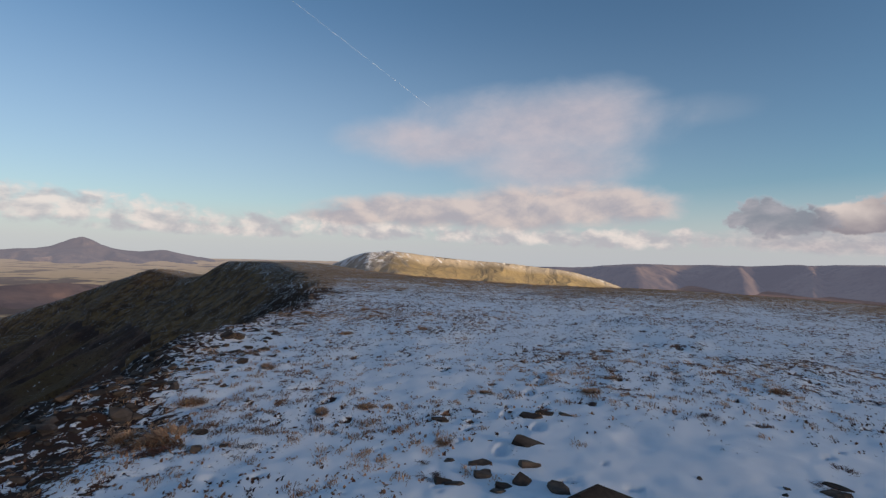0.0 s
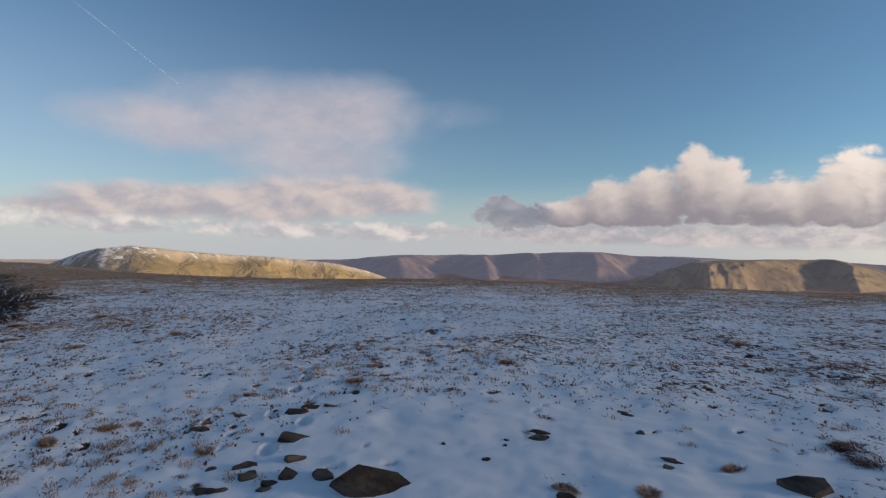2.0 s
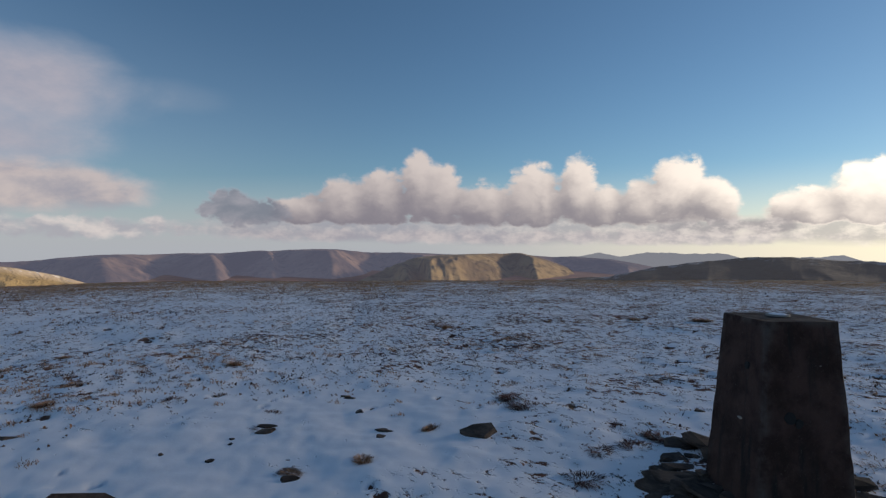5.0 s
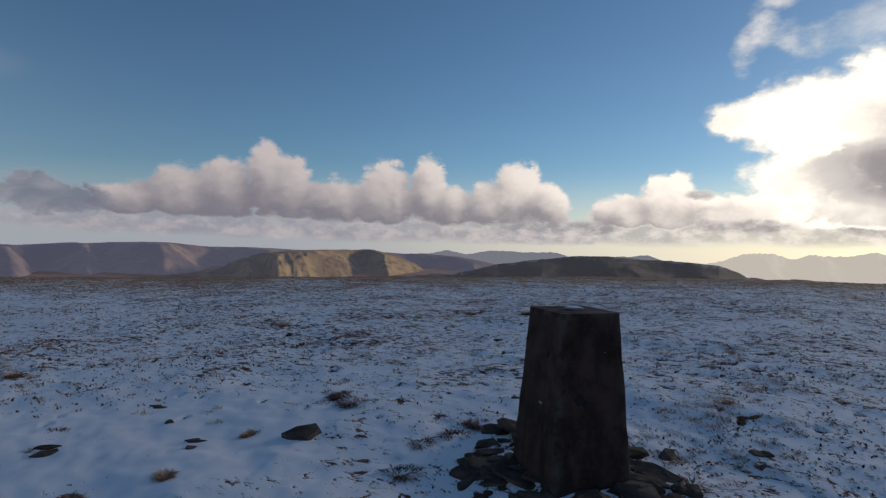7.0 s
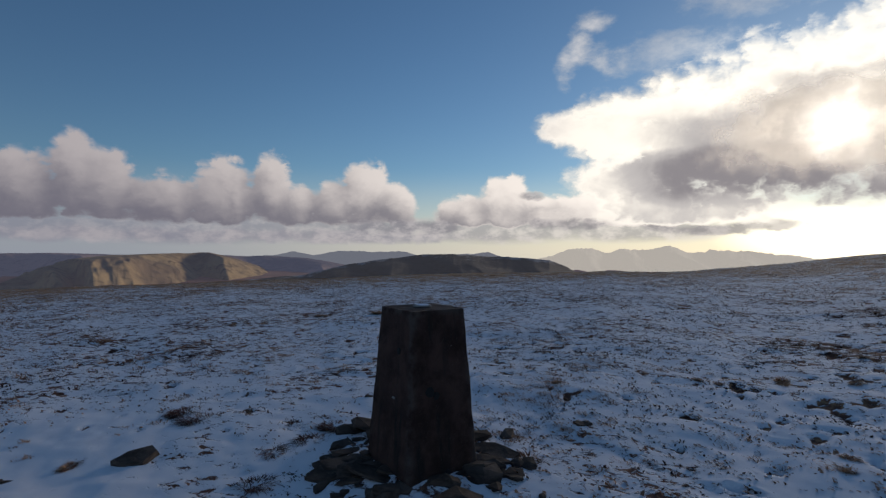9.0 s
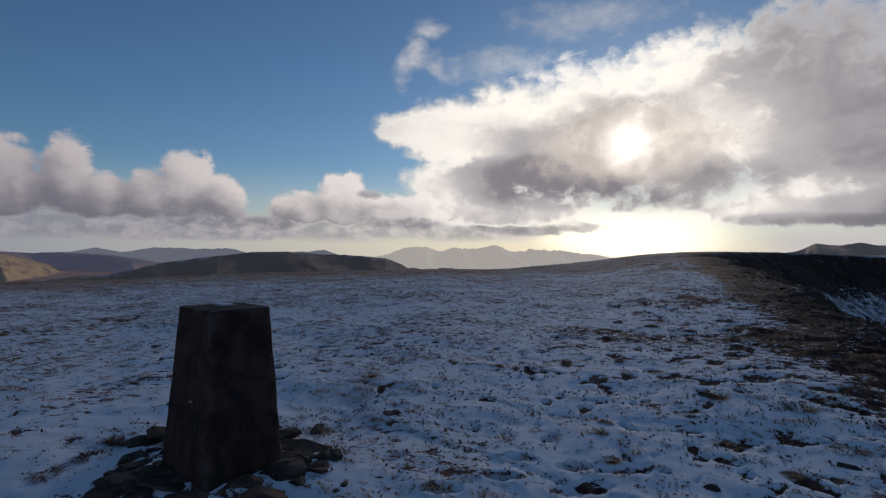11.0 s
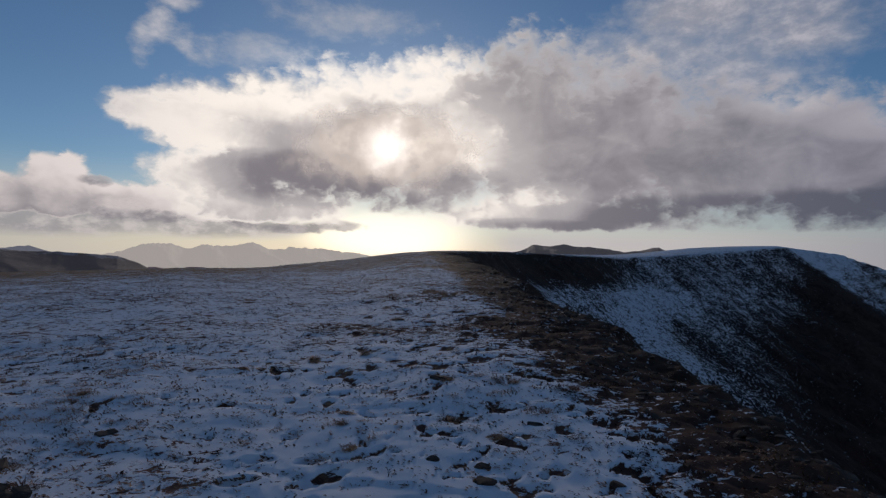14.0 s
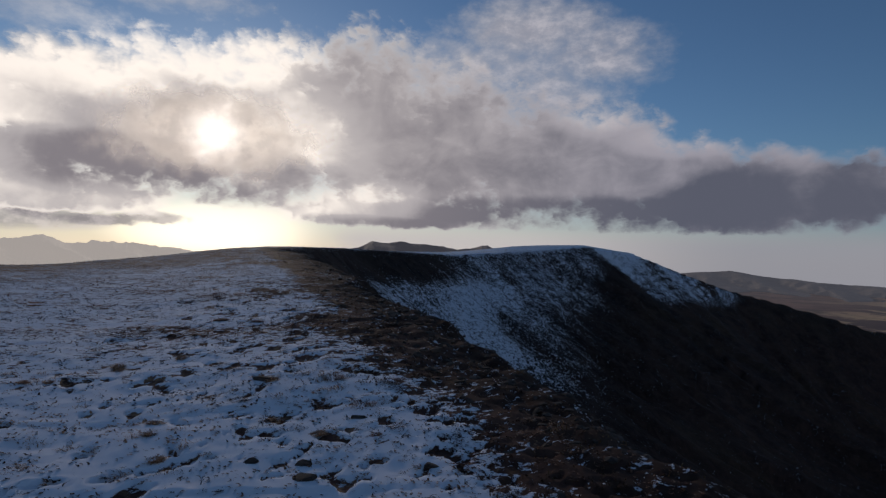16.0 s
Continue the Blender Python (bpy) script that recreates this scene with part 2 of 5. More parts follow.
    light = area([(117, 10.0, 6.5, 6.0), (96, 15.4, 12, 2.4), (109, 18.0, 9, 2.8), (89, 9.6, 6, 4.6), (111, 12.4, 4.0, 3.0), (150.5, 14.4, 5.2, 1.7), (157, 12.0, 5.6, 1.5), (123, 5.4, 7, 1.8)], 1.5)
    thick = g.math("ADD", 0.36, g.math("MULTIPLY", dark, 0.62))
    for amount, where in ((0.26, dim), (0.42, mass), (0.34, foot), (-0.46, light)):
        thick = g.math("ADD", thick, g.math("MULTIPLY", where, amount))
    thick = g.math("ADD", thick, g.math("ADD", g.math("MULTIPLY_ADD", swirl, 0.5, -0.25), g.math("MULTIPLY_ADD", puff, 0.34, -0.17)))
    thick = g.math("SUBTRACT", thick, g.math("MULTIPLY", g.smooth(d, 0.8, 0.0), g.smooth(away, 48.0, 16.0, 0.0, 0.40)))
    by_sun = g.smooth(away, 50.0, 9.0)
    pale = g.mix(by_sun, (0.66, 0.63, 0.63), (1.65, 1.52, 1.24))
    middle = g.mix(by_sun, (0.50, 0.485, 0.505), (0.74, 0.69, 0.62))
    grey = g.mix(by_sun, (0.155, 0.168, 0.205), (0.37, 0.34, 0.335))
    col = g.mix(g.smooth(thick, 0.46, 1.0), g.mix(g.smooth(thick, 0.0, 0.50), pale, middle), grey)
    burn = g.math("ADD", away, g.math("MULTIPLY_ADD", fine, 2.4, -1.2))
    col = g.mix(g.math("POWER", g.smooth(burn, 4.2, 0.4), 1.7), col, (7.0, 6.5, 5.4))
    layer(col, g.smooth(d, -0.30, 0.60))

    air = g.add("ShaderNodeBackground")
    clear = g.vec("MULTIPLY", sky.outputs[0], (0.86, 1.0, 1.03))
    g.put(air.inputs[0], clear)
    air.inputs[1].default_value = 0.098
    clouds = g.add("ShaderNodeBackground")
    g.put(clouds.inputs[0], body)
    clouds.inputs[1].default_value = 1.0
    out = g.add("ShaderNodeOutputWorld")
    g.put(out.inputs[0], g.blend(cover, air.outputs[0], clouds.outputs[0]))


build_world()
sun = new("sun", bpy.data.lights.new("sun", "SUN"))
sun.data.energy, sun.data.angle, sun.data.color = 4.4, radians(6.0), (1.0, 0.86, 0.66)
sun.matrix_world = look(tuple(direction(SUN_BEARING, SUN_HEIGHT) * 100), (0, 0, 0))

# ---- materials ----
def material(name):
    m = bpy.data.materials.new(name)
    m.use_nodes = True
    return m, Nodes(m.node_tree)


def surface(g, color, rough, bump=None, strength=0.3, distance=0.02, metal=0.0, spec=0.35):
    n = g.add("ShaderNodeBsdfPrincipled")
    g.put(n.inputs["Base Color"], color if isinstance(color, bpy.types.NodeSocket) else (*color, 1))
    g.put(n.inputs["Roughness"], rough)
    n.inputs["Metallic"].default_value = metal
    n.inputs["Specular IOR Level"].default_value = spec
    if bump is not None:
        b = g.add("ShaderNodeBump")
        b.inputs["Strength"].default_value, b.inputs["Distance"].default_value = strength, distance
        g.put(b.inputs["Height"], bump)
        g.put(n.inputs["Normal"], b.outputs[0])
    return n.outputs[0]


def finish(g, shader):
    g.put(g.add("ShaderNodeOutputMaterial").inputs[0], shader)


def place(g):
    return g.add("ShaderNodeTexCoord").outputs["Object"]


def attribute(g, name):
    n = g.add("ShaderNodeAttribute")
    n.attribute_name = name
    return n.outputs["Fac"]


def up(g):
    s = g.add("ShaderNodeSeparateXYZ")
    g.put(s.inputs[0], g.add("ShaderNodeNewGeometry").outputs["Normal"])
    return s.outputs[2]


def snow_color(g, p):
    return g.mix(g.noise(p, 3.0, 4), (0.865, 0.852, 0.872), (0.925, 0.910, 0.922))


def moor_color(g, p):
    """Dry grass, heather and peat."""
    a = g.mix(g.smooth(g.noise(p, 0.9, 6, 0.6), 0.35, 0.65), (0.072, 0.034, 0.026), (0.21, 0.100, 0.070))
    away = g.smooth(g.vec("LENGTH", p), 9.0, 40.0, 0.0, 0.32)       # more straw farther out, fitted to how the brow looks from the camera
    straw = g.math("MULTIPLY", g.smooth(g.math("ADD", g.noise(p, 0.23, 4, 0.6), away), 0.40, 0.62), g.smooth(g.math("ADD", g.noise(p, 14.0, 4, 0.6), away), 0.46, 0.72))
    straw = g.math("MULTIPLY", straw, g.math("SUBTRACT", 1.0, attribute(g, "stone")))
    return g.mix(straw, a, g.mix(g.noise(p, 1.9, 4, 0.6), (0.36, 0.19, 0.10), (0.56, 0.33, 0.17)))


def ground_material():
    m, g = material("snowy moor")
    p = place(g)
    snow, stone = attribute(g, "snow"), attribute(g, "stone")
    drawn = g.vec("MULTIPLY", p, (1.0, 0.62, 0.7))        # grass lies along the wind
    clump = g.noise(p, 0.8, 5, 0.6)
    patch = g.noise(drawn, 4.0, 5, 0.62, 0.6)
    speck = g.noise(g.vec("ADD", drawn, (5, 8, 2)), 12.0, 4, 0.62, 0.5)
    dots = g.noise(g.vec("ADD", p, (1, 3, 7)), 37.0, 2, 0.6)
    grain = g.math("ADD", g.math("ADD", g.math("MULTIPLY", patch, 0.22), g.math("MULTIPLY", speck, 0.62)), g.math("MULTIPLY", dots, 0.16))
    grain = g.math("ADD", grain, g.math("MULTIPLY_ADD", clump, 0.22, -0.11))
    lie = g.math("SUBTRACT", snow, g.math("MULTIPLY_ADD", grain, 5.2, -2.08))
    mask = g.smooth(lie, -0.03, 0.03)
    rock = g.mix(g.smooth(g.noise(p, 1.7, 8, 0.65), 0.38, 0.66), (0.020, 0.0125, 0.0095), (0.070, 0.042, 0.029))
    peat = g.mix(g.smooth(g.noise(p, 5.0, 6, 0.65), 0.40, 0.66), (0.017, 0.010, 0.0075), (0.066, 0.037, 0.022))
    bare = g.mix(stone, moor_color(g, p), g.mix(g.smooth(g.noise(p, 0.6, 5, 0.6), 0.42, 0.60), peat, rock))
    split = g.add("ShaderNodeSeparateXYZ")
    g.put(split.inputs[0], p)
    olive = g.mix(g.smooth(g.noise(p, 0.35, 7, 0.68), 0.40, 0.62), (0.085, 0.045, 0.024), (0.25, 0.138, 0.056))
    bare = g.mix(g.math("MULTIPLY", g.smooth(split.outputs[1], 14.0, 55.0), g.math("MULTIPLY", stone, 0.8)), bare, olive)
    thin = g.mix(g.smooth(lie, 0.03, 0.16), (0.64, 0.62, 0.65), snow_color(g, p))
    bump = g.math("ADD", g.math("MULTIPLY", g.smooth(lie, -0.15, 0.30), 0.8), g.math("MULTIPLY", g.noise(p, 6.0, 4, 0.5), 0.14))
    finish(g, surface(g, g.mix(mask, bare, thin), g.smooth(lie, -0.05, 0.15, 0.95, 0.86), bump, 0.6, 0.045, spec=0.10))
    return m


def slope_material():
    """The corrie's walls: dark rock, scree and heather, blackened for shade, with wind-blown snow."""
    m, g = material("corrie wall")
    p = place(g)
    snow = attribute(g, "snow")
    big = g.noise(p, 0.05, 8, 0.62)
    mid = g.noise(g.vec("MULTIPLY", p, (1, 1, 0.45)), 0.35, 7, 0.68, 0.5)
    small = g.noise(p, 1.3, 6, 0.75)
    grain = g.math("ADD", g.math("MULTIPLY", mid, 0.32), g.math("MULTIPLY", small, 0.68))
    lie = g.math("SUBTRACT", snow, g.math("MULTIPLY_ADD", grain, 5.2, -2.02))
    mask = g.smooth(lie, -0.06, 0.16)
    # near-black tones put the southern wall's shade into the colour
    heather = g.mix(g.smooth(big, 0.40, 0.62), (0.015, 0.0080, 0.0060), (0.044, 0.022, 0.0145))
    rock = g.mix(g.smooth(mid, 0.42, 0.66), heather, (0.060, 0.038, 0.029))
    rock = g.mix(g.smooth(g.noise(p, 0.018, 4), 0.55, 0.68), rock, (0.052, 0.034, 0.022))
    split = g.add("ShaderNodeSeparateXYZ")
    g.put(split.inputs[0], p)
    brown = g.mix(g.smooth(mid, 0.35, 0.7), (0.038, 0.018, 0.013), (0.088, 0.042, 0.029))
    rock = g.mix(g.smooth(split.outputs[2], -30.0, -85.0), rock, g.mix(g.smooth(small, 0.5, 0.75), brown, rock))
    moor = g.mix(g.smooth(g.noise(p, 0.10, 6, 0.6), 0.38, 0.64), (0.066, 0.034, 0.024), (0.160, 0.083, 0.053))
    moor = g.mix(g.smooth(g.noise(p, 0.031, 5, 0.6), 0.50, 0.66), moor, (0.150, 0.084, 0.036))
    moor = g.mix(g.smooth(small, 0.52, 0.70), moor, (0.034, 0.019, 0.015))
    # left browner in the north and beyond the southern spur
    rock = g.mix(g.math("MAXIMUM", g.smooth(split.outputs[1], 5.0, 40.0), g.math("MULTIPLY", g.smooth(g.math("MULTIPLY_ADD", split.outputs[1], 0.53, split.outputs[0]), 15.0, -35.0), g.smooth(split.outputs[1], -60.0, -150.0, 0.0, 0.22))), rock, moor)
    finish(g, surface(g, g.mix(mask, rock, (0.80, 0.80, 0.84)), 0.9, g.math("ADD", mid, g.math("MULTIPLY", small, 0.3)), 0.8, 1.2, spec=0.15))
    return m


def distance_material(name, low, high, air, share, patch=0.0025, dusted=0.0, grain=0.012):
    """Far hills and lowland; an even glow mixed in stands for kilometres of haze."""
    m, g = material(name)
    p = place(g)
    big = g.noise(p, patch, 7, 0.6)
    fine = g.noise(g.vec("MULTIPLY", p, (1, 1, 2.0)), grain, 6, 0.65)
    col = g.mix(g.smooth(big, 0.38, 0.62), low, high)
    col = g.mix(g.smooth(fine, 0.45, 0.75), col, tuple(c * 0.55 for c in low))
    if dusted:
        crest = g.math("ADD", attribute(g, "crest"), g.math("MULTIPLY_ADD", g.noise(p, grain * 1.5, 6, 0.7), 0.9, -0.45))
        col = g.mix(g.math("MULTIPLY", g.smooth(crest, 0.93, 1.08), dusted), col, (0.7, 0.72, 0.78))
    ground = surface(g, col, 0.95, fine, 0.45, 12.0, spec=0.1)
    # emission paints the haze; the hills themselves give off no light
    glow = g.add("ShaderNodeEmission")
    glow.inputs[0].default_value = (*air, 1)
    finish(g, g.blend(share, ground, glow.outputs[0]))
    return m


def gold_material():
    """A sunlit grass hill: a grey crag streaked with snow at its end, a dotted snowy crest."""
    m, g = material("sunlit grass hill")
    p = place(g)
    split = g.add("ShaderNodeSeparateXYZ")
    g.put(split.inputs[0], p)
    crest = attribute(g, "crest")
    big, fine = g.noise(p, 0.005, 6, 0.6), g.noise(p, 0.03, 6, 0.65)
    col = g.mix(g.smooth(big, 0.36, 0.64), (0.165, 0.115, 0.050), (0.34, 0.235, 0.095))
    col = g.mix(g.smooth(fine, 0.50, 0.75), col, (0.13, 0.095, 0.045))
    col = g.mix(g.smooth(g.math("ADD", crest, g.math("MULTIPLY", big, 0.3)), 0.97, 1.10), col, (0.42, 0.33, 0.23))
    end = g.math("ADD", split.outputs[0], g.math("MULTIPLY_ADD", fine, 260.0, -130.0))
    crag = g.smooth(end, -310.0, -390.0)
    col = g.mix(crag, col, g.mix(g.smooth(g.noise(g.vec("MULTIPLY", p, (1, 1, 0.3)), 0.05, 6, 0.7), 0.40, 0.62), (0.10, 0.092, 0.085), (0.25, 0.22, 0.20)))
    dots = g.noise(g.vec("MULTIPLY", p, (1, 1, 0.6)), 0.045, 7, 0.72)
    lie = g.math("ADD", crest, g.math("MULTIPLY_ADD", dots, 1.5, -0.75))
    lie = g.math("ADD", lie, g.math("MULTIPLY", crag, 0.16))
    col = g.mix(g.math("MULTIPLY", g.smooth(lie, 1.04, 1.14), 0.75), col, (0.72, 0.72, 0.76))
    ribs = g.noise(g.vec("MULTIPLY", p, (1.0, 0.5, 0.35)), 0.022, 7, 0.62, 0.8)
    ground = surface(g, col, 0.95, ribs, 1.0, 22.0, spec=0.1)
    # a faint glow mixed over the hill stands for haze
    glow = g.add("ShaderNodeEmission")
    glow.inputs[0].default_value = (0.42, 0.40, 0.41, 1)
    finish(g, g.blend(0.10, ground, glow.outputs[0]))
    return m


def lowland_material():
    m, g = material("hazy lowland")
    p = place(g)
    away = g.vec("LENGTH", p)
    big = g.noise(p, 0.0026, 8, 0.56, 0.7)
    fields = g.noise(g.vec("ADD", p, (900, 0, 0)), 0.009, 6, 0.6)
    # dark and tan patches also imitate cloud shadow and sunlit plain
    col = g.mix(g.smooth(g.math("ADD", big, g.smooth(away, 1300, 3000, -0.06, 0.07)), 0.47, 0.525), (0.040, 0.029, 0.036), (0.48, 0.345, 0.195))
    col = g.mix(g.smooth(fields, 0.54, 0.66), col, (0.055, 0.052, 0.036))
    ground = surface(g, col, 0.95, fields, 0.5, 6.0, spec=0.1)
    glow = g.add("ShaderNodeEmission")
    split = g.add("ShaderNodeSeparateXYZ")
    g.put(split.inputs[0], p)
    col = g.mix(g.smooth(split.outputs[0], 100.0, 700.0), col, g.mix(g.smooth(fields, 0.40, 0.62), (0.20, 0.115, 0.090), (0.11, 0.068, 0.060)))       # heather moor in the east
    south = g.math("MULTIPLY", g.smooth(split.outputs[1], -300.0, -1200.0), g.smooth(g.math("MULTIPLY_ADD", split.outputs[1], 0.32, split.outputs[0]), -150.0, 250.0))          # the cloud bank's shade put into the colour: darker moor, dimmer haze glow
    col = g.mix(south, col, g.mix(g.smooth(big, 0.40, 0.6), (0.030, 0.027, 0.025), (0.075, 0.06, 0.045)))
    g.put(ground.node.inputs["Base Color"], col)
    # haze put in as emission, stronger with distance, dimmer east and south
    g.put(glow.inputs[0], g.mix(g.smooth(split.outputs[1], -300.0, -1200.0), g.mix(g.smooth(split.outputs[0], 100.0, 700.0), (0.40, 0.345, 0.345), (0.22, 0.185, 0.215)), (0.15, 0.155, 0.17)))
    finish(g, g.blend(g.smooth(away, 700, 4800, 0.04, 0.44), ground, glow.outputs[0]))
    return m


def concrete_material():
    m, g = material("weathered concrete")
    p = place(g)
    blotch = g.noise(p, 5.0, 7, 0.65)
    grit = g.noise(p, 90.0, 4, 0.7)
    streak = g.noise(g.vec("MULTIPLY", p, (9, 9, 1.1)), 1.0, 5, 0.6)
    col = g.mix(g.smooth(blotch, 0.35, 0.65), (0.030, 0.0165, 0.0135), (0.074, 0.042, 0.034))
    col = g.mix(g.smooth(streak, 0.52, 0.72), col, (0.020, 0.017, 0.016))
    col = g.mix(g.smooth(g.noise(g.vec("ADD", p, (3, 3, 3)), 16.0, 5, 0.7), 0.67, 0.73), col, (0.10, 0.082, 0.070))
    # paler worn edges, which also paint in the front edge's highlight
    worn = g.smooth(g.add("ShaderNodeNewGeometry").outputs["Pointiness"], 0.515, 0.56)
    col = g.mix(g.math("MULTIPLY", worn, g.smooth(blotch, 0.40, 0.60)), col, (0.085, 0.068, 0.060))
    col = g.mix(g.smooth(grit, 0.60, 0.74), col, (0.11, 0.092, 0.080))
    finish(g, surface(g, col, 0.93, g.math("ADD", blotch, g.math("MULTIPLY", grit, 0.5)), 0.8, 0.012, spec=0.2))
    return m


def rock_material():
    m, g = material("dark slaty rock")
    p = place(g)
    info = g.add("ShaderNodeObjectInfo").outputs["Random"]
    q = g.vec("ADD", p, g.xyz(g.math("MULTIPLY", info, 31.0), 0.0, 0.0))
    layer = g.noise(g.vec("MULTIPLY", q, (3, 3, 16)), 1.0, 6, 0.65)
    blot = g.noise(q, 9.0, 6, 0.65)
    col = g.mix(g.smooth(layer, 0.36, 0.66), (0.034, 0.023, 0.018), (0.122, 0.088, 0.069))
    col = g.mix(g.smooth(blot, 0.58, 0.75), col, (0.15, 0.118, 0.09))
    dust = g.smooth(g.math("ADD", g.math("MULTIPLY", up(g), 0.45), g.math("MULTIPLY", blot, 0.9)), 1.12, 1.18)
    col = g.mix(dust, col, (0.74, 0.78, 0.87))
    finish(g, surface(g, col, 0.88, g.math("ADD", layer, blot), 0.6, 0.015, spec=0.25))
    return m


def blade_material(name, dark, light):
    m, g = material(name)
    r = g.add("ShaderNodeNewGeometry").outputs["Random Per Island"]
    col = g.mix(r, dark, light)
    col = g.mix(g.smooth(g.noise(place(g), 0.7, 3), 0.4, 0.65), col, tuple(0.55 * c for c in dark))
    finish(g, surface(g, col, 0.8, spec=0.2))
    return m


def plain(name, color, rough=0.9, metal=0.0):
    m, g = material(name)
    n = g.noise(place(g), 30.0, 4, 0.6)
    finish(g, surface(g, g.mix(n, tuple(0.75 * c for c in color), color), rough, n, 0.3, 0.004, metal))
    return m


def vapour_material():
    m, g = material("thin vapour")
    d = g.add("ShaderNodeBsdfDiffuse")
    d.inputs[0].default_value = (0.9, 0.9, 0.92, 1)
    clear = g.add("ShaderNodeBsdfTransparent")
    finish(g, g.blend(g.smooth(g.noise(place(g), 0.02, 4), 0.3, 0.7, 0.06, 0.30), clear.outputs[0], d.outputs[0]))
    return m


GROUND, SLOPE, LOWLAND = ground_material(), slope_material(), lowland_material()
CONCRETE, ROCK = concrete_material(), rock_material()
STRAW = blade_material("straw grass", (0.34, 0.175, 0.100), (0.70, 0.43, 0.26))
HEATHER = blade_material("dead heather", (0.090, 0.042, 0.032), (0.29, 0.130, 0.086))
TUFT = blade_material("red-brown moor grass", (0.105, 0.046, 0.032), (0.56, 0.310, 0.180))
OLIVE = blade_material("olive grass", (0.095, 0.048, 0.018), (0.27, 0.152, 0.060))
SNOW = plain("packed snow", (0.80, 0.84, 0.92), 0.6)
BRASS = plain("dull metal plate", (0.30, 0.29, 0.28), 0.8, 0.15)
CHIP = plain("chipped concrete", (0.30, 0.27, 0.24))
HOLLOW_SHADE = plain("hollow shade", (0.02, 0.02, 0.02))
GOLD_HILL = gold_material()
# heather and grass patches, made strong to imitate cloud shadow as well
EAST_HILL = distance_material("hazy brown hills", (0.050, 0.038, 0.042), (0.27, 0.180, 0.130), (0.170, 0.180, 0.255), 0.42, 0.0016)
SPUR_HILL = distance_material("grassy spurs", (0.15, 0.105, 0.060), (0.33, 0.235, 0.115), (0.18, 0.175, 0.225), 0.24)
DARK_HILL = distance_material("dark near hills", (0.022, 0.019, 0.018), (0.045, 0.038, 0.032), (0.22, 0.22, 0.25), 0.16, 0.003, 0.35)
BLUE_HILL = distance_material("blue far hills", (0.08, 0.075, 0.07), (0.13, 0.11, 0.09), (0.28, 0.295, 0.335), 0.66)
# mostly haze glow: the crags' own colour is dark
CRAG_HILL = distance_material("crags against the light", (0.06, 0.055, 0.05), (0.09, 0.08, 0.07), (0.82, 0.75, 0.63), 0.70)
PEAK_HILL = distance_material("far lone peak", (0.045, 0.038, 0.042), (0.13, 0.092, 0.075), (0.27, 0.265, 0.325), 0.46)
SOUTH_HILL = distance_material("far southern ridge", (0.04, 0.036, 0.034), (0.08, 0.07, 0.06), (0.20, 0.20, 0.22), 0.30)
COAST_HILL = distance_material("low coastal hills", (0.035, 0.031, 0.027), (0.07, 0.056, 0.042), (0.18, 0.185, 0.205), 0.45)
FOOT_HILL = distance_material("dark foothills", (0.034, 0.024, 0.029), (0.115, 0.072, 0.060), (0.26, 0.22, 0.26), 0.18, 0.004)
VAPOUR = vapour_material()

# ---- shape of the land ----
def hashed(ix, iy, seed):
    """Even numbers from 0 to 1 for whole numbers ix, iy."""
    h = (ix.astype(np.int64) * 374761393 + iy.astype(np.int64) * 668265263 + seed * 974634777) & 0xFFFFFFFF
    h = ((h ^ (h >> 13)) * 1274126177) & 0xFFFFFFFF
    return ((h ^ (h >> 16)) & 0xFFFF) / 65535.0


def value_noise(x, y, seed):
    ix, iy = np.floor(x), np.floor(y)
    fx, fy = x - ix, y - iy
    fx, fy = fx * fx * (3 - 2 * fx), fy * fy * (3 - 2 * fy)
    a, b = hashed(ix, iy, seed), hashed(ix + 1, iy, seed)
    c, d = hashed(ix, iy + 1, seed), hashed(ix + 1, iy + 1, seed)
    return (a + (b - a) * fx) * (1 - fy) + (c + (d - c) * fx) * fy


def fbm(x, y, seed, octaves=4, gain=0.5):
    """Layered noise from about -1 to 1."""
    total, amount, size = 0.0, 1.0, 0.0
    for i in range(octaves):
        total = total + amount * (2 * value_noise(x * 2.03 ** i + 17.1 * i, y * 2.03 ** i - 9.7 * i, seed + i) - 1)
        size, amount = size + amount, amount * gain
    return total / size


def ridged(x, y, seed, octaves=4, gain=0.5):
    total, amount, size = 0.0, 1.0, 0.0
    for i in range(octaves):
        total = total + amount * (1 - np.abs(2 * value_noise(x * 2.03 ** i + 5.3 * i, y * 2.03 ** i + 3.1 * i, seed + i) - 1) * 2)
        size, amount = size + amount, amount * gain
    return total / size


def step(x, lo, hi):
    t = np.clip((x - lo) / (hi - lo), 0, 1)
    return t * t * (3 - 2 * t)


